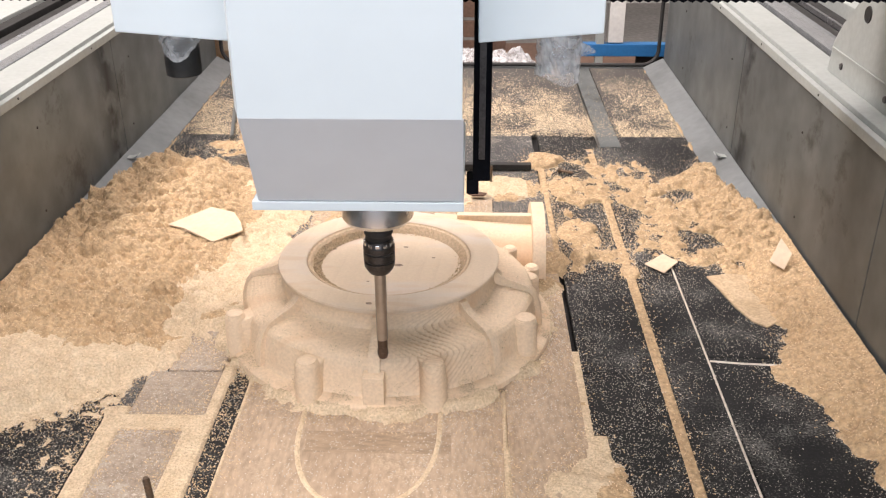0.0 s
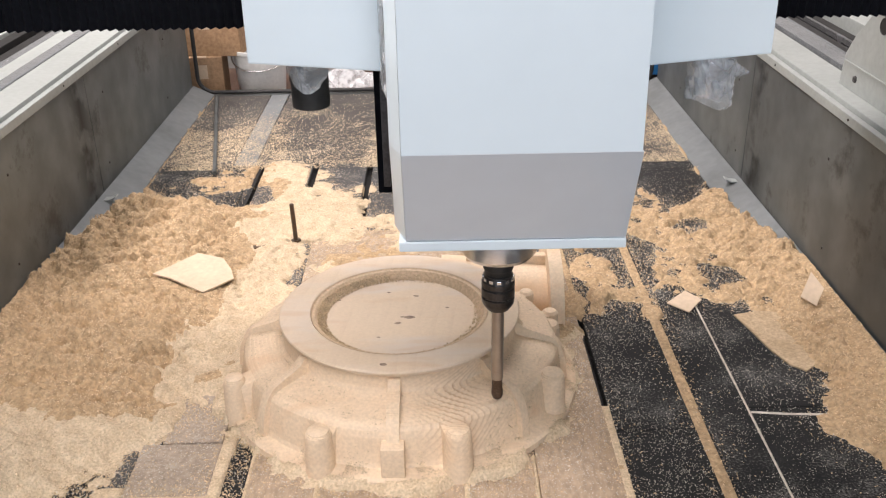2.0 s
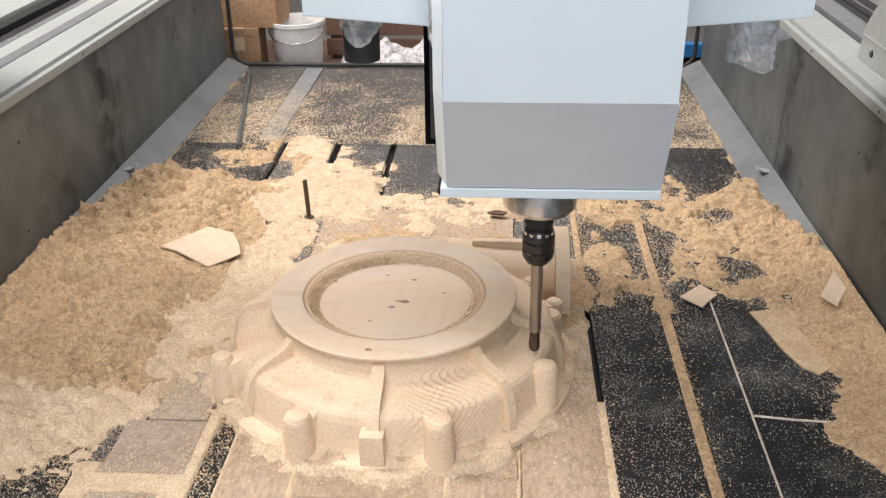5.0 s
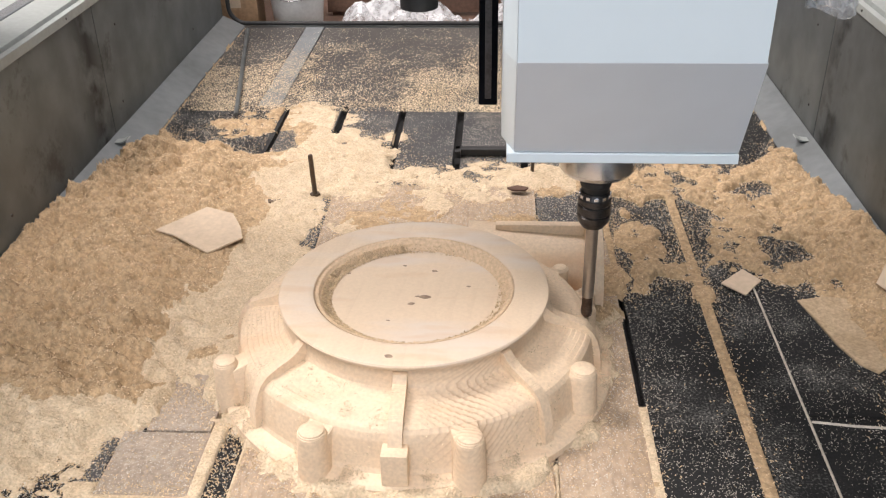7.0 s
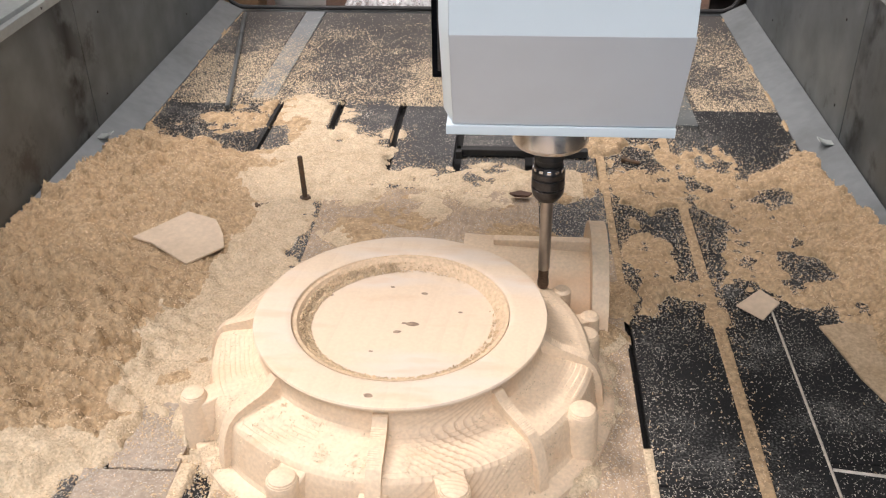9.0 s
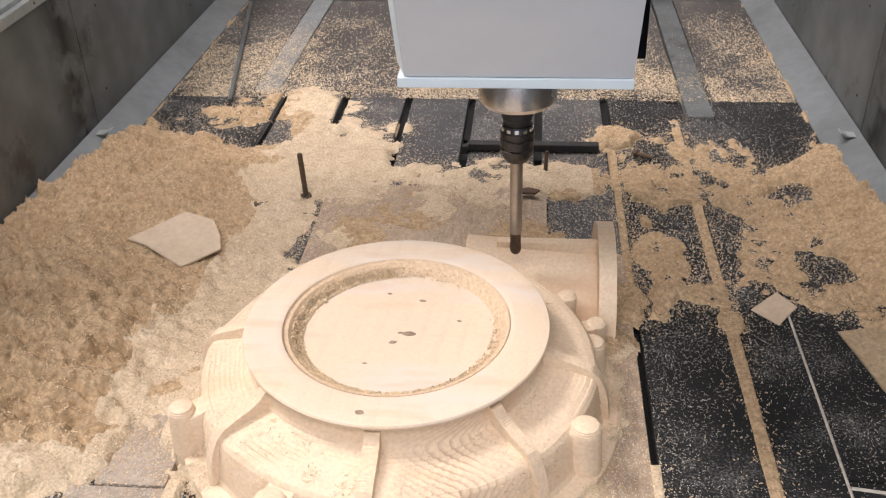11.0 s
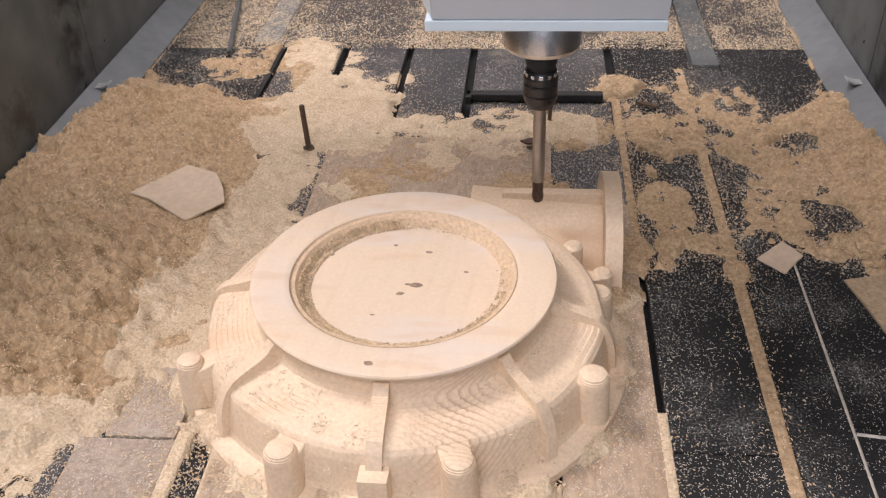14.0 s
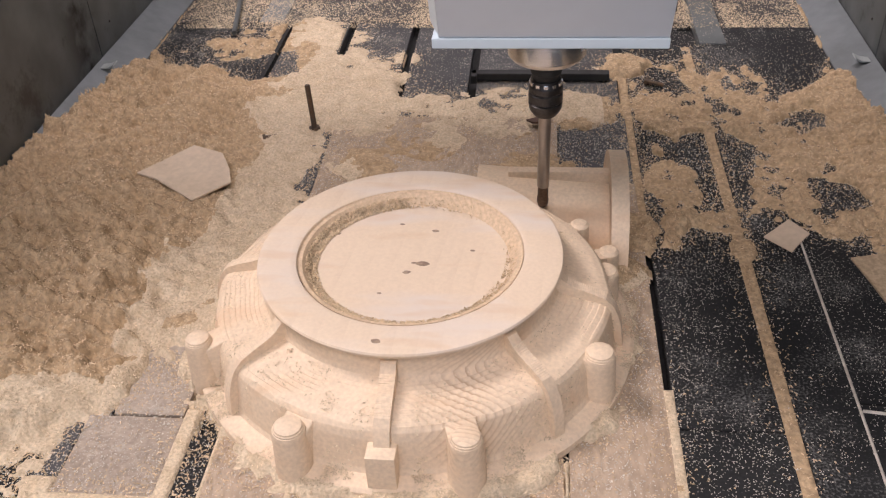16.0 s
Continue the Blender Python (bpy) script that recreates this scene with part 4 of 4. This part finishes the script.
sheet("plastic_film", -0.50, 4.92, DZ + 0.005, 0.62, 0.36, 0.16, 2.0, "heap of crumpled clear plastic film")
sheet("plastic_film", 0.10, 4.95, DZ + 0.005, 0.55, 0.3, 0.12, 9.0, "heap of crumpled clear plastic film")
crate = thing("wooden_crate", "dark brown slatted wooden crate behind the machine", "crate", (-0.35, 5.4, DZ))
for k in range(5):
    part("slat", box(-0.55, 0.55, -0.2, -0.18, 0.02 + k * 0.11, 0.11 + k * 0.11, 0.003), BROWN, crate)
for x in (-0.5, 0.0, 0.5):
    part("post", box(x - 0.03, x + 0.03, -0.18, -0.13, 0, 0.58, 0.003), BROWN, crate)
bb = thing("blue_steel_frame", "blue painted steel frame of another machine", "steel frame", (0.78, 4.9, DZ))
part("lower_beam", box(-0.32, 0.42, -0.03, 0.03, 0.11, 0.175, 0.004), BLUE, bb)
part("upright", box(0.33, 0.37, -0.028, 0.028, 0.0, 0.7, 0.004), BLUE, bb)
part("upright", box(-0.12, -0.08, -0.028, 0.028, 0.0, 0.7, 0.004), CREAM, bb)
part("panel", box(-0.06, 0.02, -0.02, 0.02, 0.18, 0.6, 0.004), BUCKET, bb)
part("panel", box(0.10, 0.30, 0.02, 0.04, 0.0, 0.11, 0.004), RUBBER, bb)

# ---- sawdust and chips ----
def heap(x, y):
    """Height of the loose dust over the bed."""
    n1, n2, n3 = fbm(x, y, 5, 4, 1), fbm(x, y, 16, 3, 5), fbm(x, y, 55, 3, 9)
    rough = n1 * 0.030 + n2 * 0.044 + n3 * 0.026 + fbm(x, y, 30, 2, 12) * 0.029 - 0.024 * step(0.055, 0.0, np.abs(fbm(x, y, 10, 3, 15))) * step(0.0, 0.10, fbm(x, y, 4, 2, 18))
    # cracks and crumbs of the coarse west heap
    rough = rough + step(-0.66, -0.78, x) * (0.1 * n2 * 0.04 - 0.014 * step(0.06, 0.0, np.abs(fbm(x, y * 1.6, 13, 3, 23))))
    # the fine dust round the pattern lies smoother than the heaps
    rough = rough * (1 - 0.5 * step(-0.80, -0.64, x) * step(0.36, 0.24, x)) * (1 - 0.5 * step(2.02, 1.86, y))
    h = np.full_like(x, -0.012)

    def add(cover, height, grain=1.0):
        nonlocal h
        h = np.maximum(h, -0.012 + cover * (height + 0.012) + rough * grain * step(0.05, 0.5, cover))

    wob = n1 * 0.20 + n2 * 0.12 + n3 * 0.05
    # long heap by the west wall
    front = np.maximum(1.58, 1.79 + 0.75 * (x + 0.75)) + wob * 0.6
    cover = np.maximum(step(-0.685, -0.735, x + wob * 0.3), step(1.97, 2.06, y + wob * 0.4)) * step(-0.50, -0.74, x + wob) * step(front, front + 0.14, y) * step(3.42, 3.12, y + 0.3 * (x + 1.2) + wob)
    add(cover, 0.028 + 0.026 * step(-0.70, -0.95, x), 0.75)
    # heap by the east wall
    edge = 0.70 + 0.10 * step(1.75, 1.4, y) - 0.22 * step(2.33, 2.5, y) + wob * 0.8
    holes = 1 - 0.9 * step(0.16, 0.25, fbm(x, y, 7, 3, 77)) * step(0.85, 0.75, x) * step(2.2, 2.45, y)
    cover = step(edge - 0.03, edge + 0.16, x) * step(3.32, 3.10, y + wob) * step(1.2, 1.4, y) * holes
    add(cover, 0.009 + 0.034 * step(0.66, 0.90, x), 0.6)
    # dust banked over the sloped strips at the wall feet
    east = 0.848 + 0.095 * np.clip((3.22 - y) / 0.66, 0, 1) + n2 * 0.012
    west = -1.153 - 0.095 * np.clip((3.32 - y) / 0.64, 0, 1) + n2 * 0.012
    lift = 0.004 + 0.050 * np.clip(np.maximum(x - 0.85, -1.155 - x) / 0.092, 0, 1)
    add(step(0.838, 0.852, x) * step(1.2, 1.4, y), lift + 0.007, 0.12)
    add(step(-1.143, -1.157, x) * step(1.75, 1.95, y + wob * 0.4), lift + 0.007, 0.12)
    # thin pale spill before the west heap
    add(step(-0.74, -0.80, x + wob * 0.3) * step(1.50, 1.68, y + 0.5 * (-0.95 - x) * step(-0.9, -1.0, x) + wob * 0.9 + n3 * 0.25) * step(2.3, 2.2, y), 0.003, 0.14)
    # thin litter behind the pattern and round its foot
    cover = step(2.84, 2.96, y + wob * 0.8) * step(3.16, 3.02, y + wob) * step(0.34, 0.2, x + wob) * step(-1.0, -0.8, x)
    add(cover, 0.006, 0.6)
    cover = step(-0.44, -0.56, x + wob * 0.6) * step(-0.9, -0.75, x) * step(1.93, 2.02, y + wob * 0.5) * step(3.1, 2.9, y + wob)
    add(cover, 0.013, 0.7)
    d = np.hypot(x - MX, y - MY)
    add(step(0.455, 0.405, d + wob * 0.3), 0.020 + 0.008 * step(-0.35, -0.5, x + 0.3 * (2.1 - y)), 0.25)
    side_w = step(-0.30, -0.46, x)
    add(step(0.62, 0.44, d + wob * 0.7) * side_w * step(1.96, 2.04, y), 0.020, 0.6)
    add(step(0.16, 0.08, np.hypot(x - 0.02, (y - 2.62) * 0.8)) , 0.008, 0.6)
    band = step(0.26, 0.29, x) * step(2.38, 2.5, y + wob * 0.5) * step(3.35, 3.2, y)
    add(band * step(0.60, 0.55, x) * step(0.04, 0.16, fbm(x, y, 8, 3, 51)), 0.005, 0.45)
    add(step(0.115, 0.05, np.hypot((x - 0.09) * 0.55, y - 2.28)), 0.034, 0.4)
    add(step(0.10, 0.05, np.hypot((x - 0.255) * 1.2, (y - 2.42) * 0.7) + wob * 0.3), 0.010, 0.4)
    # patches on the slotted slabs
    for cx, cy, r, hh in ((-0.67, 3.46, 0.17, 0.007), (-0.84, 3.43, 0.10, 0.008), (-0.60, 3.27, 0.14, 0.010), (-0.47, 3.20, 0.10, 0.009), (-0.50, 3.12, 0.20, 0.016), (-0.66, 3.04, 0.22, 0.014), (-0.86, 3.36, 0.14, 0.006), (-0.36, 3.30, 0.05, 0.006), (-0.69, 3.44, 0.10, 0.005), (-0.65, 3.34, 0.09, 0.004), (0.27, 3.24, 0.09, 0.018), (0.13, 3.0, 0.11, 0.014), (0.40, 3.02, 0.09, 0.008), (-0.40, 2.68, 0.13, 0.006), (-0.24, 2.80, 0.13, 0.005), (-0.44, 2.90, 0.12, 0.007), (-0.05, 2.86, 0.10, 0.005), (0.22, 1.45, 0.11, 0.006)):
        add(step(1.15, 0.6, np.hypot(x - cx, y - cy) / r + wob * 3.5), hh, 0.5)
    h = np.where((x > east) | (x < west), -0.012, h)
    # the slots stay open
    slit = np.abs(x[..., None] - np.array(edges)).min(-1) < 0.013
    h = np.where(slit & (y > 3.24 + 0.5 * n1) & (y < 3.565), -0.012, h)
    # the offcut has pressed the heap flat
    h = np.where(((x + 0.80) / 0.12) ** 2 + ((y - 2.58) / 0.12) ** 2 < 1, np.minimum(h, 0.038), h)
    # packed slots and seams
    def seam(x0, x1, y0, y1, hh=0.003):
        nonlocal h
        k = (x > x0) & (x < x1) & (y > y0) & (y < y1)
        h = np.where(k, np.maximum(h, hh + rough * 0.10), h)

    seam(0.446, 0.475, YF, 3.38)
    h = np.where((np.hypot((x - 0.462) * 1.6, y - 2.37) < 0.045), np.maximum(h, 0.005 + rough * 0.2), h)
    seam(0.254, 0.274, YF, 1.95)
    seam(0.246, 0.30, YF, 1.62)
    seam(0.252, 0.274, 2.35, 3.2)
    seam(-0.578, -0.548, YF, 1.86, 0.005)
    seam(-0.608, -0.56, YF, 1.64, 0.005)
    seam(-0.76, -0.56, 1.612, 1.668, 0.006)
    seam(-0.508, -0.497, YF, 1.82, 0.004)
    seam(-0.80, -0.748, YF, 1.62, 0.004)
    seam(-0.80, -0.748, 1.62, 1.70, 0.004)
    w = 0.003 + 0.0045 * step(1.83, 1.45, y)
    h = np.where((np.abs(x - 0.084) < w) & (y < 1.82), np.maximum(h, 0.0065 + rough * 0.06), h)
    h = np.where((np.abs(x - 0.085) < 0.013 + 0.03 * n3) & (np.abs(y - 1.80) < 0.016 + 0.05 * n3), -0.012, h)
    h = np.where(np.hypot((x + 0.562) * 1.2, y - 1.893) < 0.026 + 0.06 * n3, -0.012, h)
    return h


GS = 0.0055
gx, gy = np.arange(WL + 0.004, WR - 0.004, GS), np.arange(0.9, YB - 0.02, GS)
PX, PY = np.meshgrid(gx, gy)
HZ = heap(PX, PY)
keep = np.maximum.reduce([HZ[:-1, :-1], HZ[1:, :-1], HZ[:-1, 1:], HZ[1:, 1:]]) > 0.0
ny, nx = HZ.shape
idx = np.arange(ny * nx).reshape(ny, nx)
quads = np.stack([idx[:-1, :-1][keep], idx[:-1, 1:][keep], idx[1:, 1:][keep], idx[1:, :-1][keep]], 1)


def fast_mesh(name, verts, faces, material, smooth=False):
    me = bpy.data.meshes.new(name)
    k = faces.shape[1]
    me.vertices.add(len(verts))
    me.vertices.foreach_set("co", verts.astype(np.float32).ravel())
    me.loops.add(faces.size)
    me.loops.foreach_set("vertex_index", faces.astype(np.int32).ravel())
    me.polygons.add(len(faces))
    me.polygons.foreach_set("loop_start", np.arange(0, faces.size, k, dtype=np.int32))
    me.update(calc_edges=True)
    me.validate()
    me.materials.append(material)
    if smooth:
        me.shade_smooth()
    return new(name, me)


def pale(x, y):
    """True where the dust is the fine pale kind round the pattern, not the brown of the heaps and of painted shade."""
    w = fbm(x, y, 7, 4, 131) * 0.16
    browner = ((x < -0.70 + w) & (y > 1.93 + w)) | (x > 0.30 + w)
    # brown by the pipe and east of the flange carries their shade in its colour
    browner |= (np.hypot((x - 0.12) * 0.7, y - 2.29) < 0.085) | ((x > 0.20) & (y > 2.28))
    # band behind the pattern: shade under the gantry beam, put in as brown dust
    browner |= (y > 2.60 + w) & (y < 2.84 + w) & (x > -0.40 + w)
    browner |= (y > 2.98 + w) & (x < -0.74 + w)
    return ~browner


pale_quad = pale(PX.ravel()[quads].mean(1), PY.ravel()[quads].mean(1))
for nm, pick, material, label in (("sawdust", ~pale_quad, DUST, "loose brownish sawdust along the bed walls, and where shade is put into its colour"), ("fine_sawdust", pale_quad, FINE, "fine pale sawdust spread round the pattern")):
    used = np.unique(quads[pick])
    remap = np.full(ny * nx, -1)
    remap[used] = np.arange(len(used))
    verts = np.stack([PX.ravel(), PY.ravel(), HZ.ravel()], 1)[used]
    tagged(fast_mesh(nm, verts, remap[quads[pick]], material), label, "sawdust", kind="stuff")


def flakes(name, x, y, z, size, tilt, label, material=FLAKE):
    n = len(x)
    a, t, p = rng.random(n) * 2 * np.pi, rng.normal(0, tilt, n), rng.normal(0, tilt, n)
    l, w = size * (0.6 + 0.9 * rng.random(n)), size * (0.25 + 0.35 * rng.random(n))
    u = np.stack([np.cos(a) * np.cos(t), np.sin(a) * np.cos(t), np.sin(t)], 1)
    v = np.stack([-np.sin(a) * np.cos(p), np.cos(a) * np.cos(p), np.sin(p)], 1)
    c = np.stack([x, y, z], 1)
    lift = np.zeros((n, 3))
    lift[:, 2] = l * (0.1 + 0.25 * rng.random(n))
    U, V = u * l[:, None] / 2, v * w[:, None] / 2
    six = np.stack([c - U - V, c - V * 1.2 + lift, c + U - V * 0.7, c + U + V * 0.8, c + V + lift, c - U + V * 0.6], 1).reshape(-1, 3)
    b = np.arange(n)[:, None] * 6
    f = np.concatenate([b + np.array([[0, 1, 4, 5]]), b + np.array([[1, 2, 3, 4]])], 0)
    return tagged(fast_mesh(name, six, f, material), label, "wood chips", kind="stuff")


def off_pattern(x, y):
    d = np.hypot(x - MX, y - MY)
    holes = (np.hypot(x + 0.562, y - 1.893) > 0.024) & (np.hypot(x - 0.085, y - 1.80) > 0.016)
    return (d > 0.40) & holes & ~((x > -0.2) & (x < 0.22) & (np.abs(y - MY - TY) < 0.13))


n = 520000
fx, fy = rng.uniform(WL + 0.01, WR - 0.01, n), rng.uniform(1.15, 3.75, n)
fz = heap(fx, fy)
k = (fz > 0.0005) & (rng.random(n) < 0.14 + 0.18 * step(0.004, 0.02, fz))
fx, fy, fz = fx[k], fy[k], fz[k]
k = pale(fx, fy)
flakes("wood_chips", fx[~k], fy[~k], fz[~k] + 0.0007, 0.0046, 0.3, "curled tan wood chips covering the heaps")
flakes("pale_chips", fx[k], fy[k], fz[k] + 0.0007, 0.0044, 0.28, "pale curled wood chips round the pattern", PFLAKE)
# scattered chips on bare slabs and boards
n = 170000
fx, fy = rng.uniform(WL + 0.06, WR - 0.06, n), rng.uniform(0.9, YB - 0.02, n)
fz = heap(fx, fy)
dens = 0.16 + 0.9 * np.clip(fbm(fx, fy, 4, 3, 21) + 0.1, 0, 1) + 0.9 * np.clip(fbm(fx, fy, 9, 3, 88), 0, 1) * step(2.6, 2.9, fy) * step(3.57, 3.5, fy)
dens *= np.where(fy > 3.5, 0.55, 1)
dens *= np.where((fx > 0.25) & (fy < 2.4), 0.6 * np.clip(0.12 + 3.2 * fbm(fx, fy, 5, 4, 61), 0.06, 1), 1) * np.where((fx > 0.59) & (fy > 3.2) & (fy < 3.52), 0.3, 1)
dens += 1.3 * step(-0.0118, -0.002, fz) + 0.5 * step(2.35, 2.5, fy) * step(3.0, 2.9, fy) * step(0.5, 0.44, fx)
slot = ((np.abs(fx[:, None] - np.array(edges)[None, :]).min(1) < 0.014) & (fy > 2.94) & (fy < 3.57)) | ((fx > 0.256) & (fx < 0.272))
k = (fz < 0.001) & ~slot & (rng.random(n) < dens) & off_pattern(fx, fy)
top = np.where((fx > -0.500) & (fx < 0.257) & (fy < 2.935), 0.0035, np.where((fx > -0.745) & (fx < -0.575) & (fy < 2.06), 0.006, 0.0008))
flakes("scattered_chips", fx[k], fy[k], top[k] + 0.0008, 0.0032, 0.22, "pale wood chips scattered over the dark slabs", SPECK)
# chips spilled out past the borders of the heaps
n = 420000
sx, sy = rng.uniform(WL + 0.06, WR - 0.08, n), rng.uniform(1.2, 3.5, n)
sx, sy = sx[heap(sx, sy) > 0.001], sy[heap(sx, sy) > 0.001]
spread = rng.exponential(0.028, len(sx)) + 0.004
turn = rng.uniform(0, 2 * np.pi, len(sx))
sx, sy = sx + spread * np.cos(turn), sy + spread * np.sin(turn)
slot = ((np.abs(sx[:, None] - np.array(edges)[None, :]).min(1) < 0.012) & (sy > 2.94) & (sy < 3.57)) | ((sx > 0.257) & (sx < 0.271))
k = (heap(sx, sy) < 0.001) & ~slot & off_pattern(sx, sy) & (sx > -1.15) & (sx < 0.845) & ~((sx > 0.27) & (sy < 2.33) & (rng.random(len(sx)) < 0.7))
top = np.where((sx > -0.500) & (sx < 0.257) & (sy < 2.935), 0.0035, np.where((sx > -0.745) & (sx < -0.575) & (sy < 2.06), 0.006, 0.0008))
flakes("spilled_chips", sx[k], sy[k], top[k] + 0.001, 0.0046, 0.3, "pale wood chips spilled round the heaps")
# brown chips drifted over the rear plates
n = 160000
fx, fy = rng.uniform(WL + 0.10, WR - 0.09, n), rng.uniform(3.52, YB - 0.02, n)
dens = step(4.62, 3.55, fy) ** 1.4 * np.clip(0.55 + 2.2 * fbm(fx, fy, 5, 4, 71), 0.18, 1) * np.where((fx > 0.5) & (fx < 0.6), 0.25, 1)
k = rng.random(n) < dens
flakes("rear_chips", fx[k], fy[k], np.full(k.sum(), 0.0016), 0.0050, 0.28, "pale wood chips drifted over the rear plates", PFLAKE)
# fine dust specks
n = 170000
fx, fy = rng.uniform(WL + 0.1, WR - 0.06, n), rng.uniform(0.95, 3.9, n)
dens = np.clip(0.12 + 1.5 * fbm(fx, fy, 6, 4, 33) + 0.7 * step(0.62, 0.42, np.hypot(fx - MX, fy - MY)) + 0.35 * step(2.0, 2.9, fy), 0, 1)
slot = ((np.abs(fx[:, None] - np.array(edges)[None, :]).min(1) < 0.013) & (fy > 2.94) & (fy < 3.57)) | ((fx > 0.256) & (fx < 0.272))
dens = np.clip(dens + 0.5 * step(0.26, 0.28, fx) * step(-0.15, 0.2, fbm(fx, fy, 3.5, 4, 301)), 0, 1)
dens = np.clip(dens + 0.75 * step(-0.50, -0.62, fx) * step(2.1, 1.9, fy), 0, 1)
dens *= np.where(fy > 2.95, 0.4, 1) * np.where((fx > -0.45) & (fx < 0.25) & (fy < 1.75), 0.55, 1)
k = (rng.random(n) < dens) & ~slot & off_pattern(fx, fy) & (heap(fx, fy) < 0.001)
top = np.where((fx > -0.500) & (fx < 0.257) & (fy < 2.935), 0.0035, np.where((fx > -0.745) & (fx < -0.575) & (fy < 2.06), 0.006, 0.0008))
flakes("dust_specks", fx[k], fy[k], top[k] + 0.0004, 0.0024, 0.1, "fine dust specks on the slabs", SPECK)
# chips caught on the flank of the pattern and in the recess corner
n = 60000
a = rng.uniform(-np.pi, np.pi, n)
r = np.where(rng.random(n) < 0.88, np.where(rng.random(n) < 0.5, rng.uniform(0.365, 0.41, n), rng.uniform(0.274, 0.365, n)), rng.uniform(0.170, 0.19, n))
prof_r, prof_z = [p[0] for p in LOW[4:]], [p[1] for p in LOW[4:]]
dips, cuts = flank(r, np.degrees(a))
z = np.where(r < 0.2, 0.164 + 1.05 * np.clip(r - 0.179, 0, 1), np.interp(r + dips, prof_r, prof_z) - 0.6 * dips - cuts + 0.0026)
den = np.where(r < 0.2, 0.5 + 0.5 * np.sin(a - 2.2), np.clip(0.25 + 2.2 * fbm(np.cos(a) * r, np.sin(a) * r, 34, 3, 41), 0, 1) * np.where(r > 0.37, 1, 0.4))
den = np.where((r < 0.2) & (np.cos(a - 3.0) > 0.3), 1, den)
den = np.where((r > 0.28) & (r < 0.36), den * (0.25 + 0.9 * np.clip(-np.sin(a) - 0.4 * np.cos(a), 0, 1) * step(0.29, 0.345, r)), den)
k = (rng.random(n) < den) & (r > 0.2)
flakes("pattern_chips", MX + r[k] * np.cos(a[k]), MY + r[k] * np.sin(a[k]), z[k], 0.0038, 0.25, "small wood chips caught on the pattern", PFLAKE)
k = (rng.random(n) < den) & (r < 0.2)
flakes("recess_chips", MX + r[k] * np.cos(a[k]), MY + r[k] * np.sin(a[k]), z[k] + 0.003, 0.0048, 0.4, "brown wood chips lying in the recess corner", FLAKE)


# ---- movement ----
HEAD = [(0.0, -0.182, 1.715, 0.127), (0.5, -0.177, 1.727, 0.13), (1.0, -0.114, 1.755, 0.126), (1.5, -0.04, 1.775, 0.126), (2.0, 0.01, 1.808, 0.125),
        (2.5, 0.028, 1.82, 0.109), (3.0, 0.044, 1.826, 0.117), (3.5, 0.05, 1.837, 0.122), (4.75, 0.104, 1.925, 0.129), (6.0, 0.143, 2.02, 0.141),
        (6.5, 0.156, 2.06, 0.128), (7.0, 0.157, 2.095, 0.117), (7.5, 0.146, 2.135, 0.103), (8.0, 0.138, 2.17, 0.098), (8.5, 0.114, 2.218, 0.112),
        (9.0, 0.075, 2.295, 0.113), (10.2, 0.033, 2.352, 0.142), (11.5, 0.002, 2.365, 0.192), (12.0, 0.004, 2.363, 0.22), (12.5, 0.014, 2.362, 0.217),
        (13.0, 0.041, 2.36, 0.218), (13.5, 0.041, 2.36, 0.203), (14.0, 0.042, 2.357, 0.174), (14.5, 0.043, 2.357, 0.145), (15.0, 0.041, 2.357, 0.114),
        (15.5, 0.049, 2.355, 0.113), (16.0, 0.041, 2.353, 0.113)]


def motions():
    walk(head, [(t, pose(x, y, z)) for t, x, y, z in HEAD])
    walk(carriage, [(t, pose(x, y, 0)) for t, x, y, z in HEAD])
    walk(gantry, [(t, pose(0, y, 0)) for t, x, y, z in HEAD])


motions()
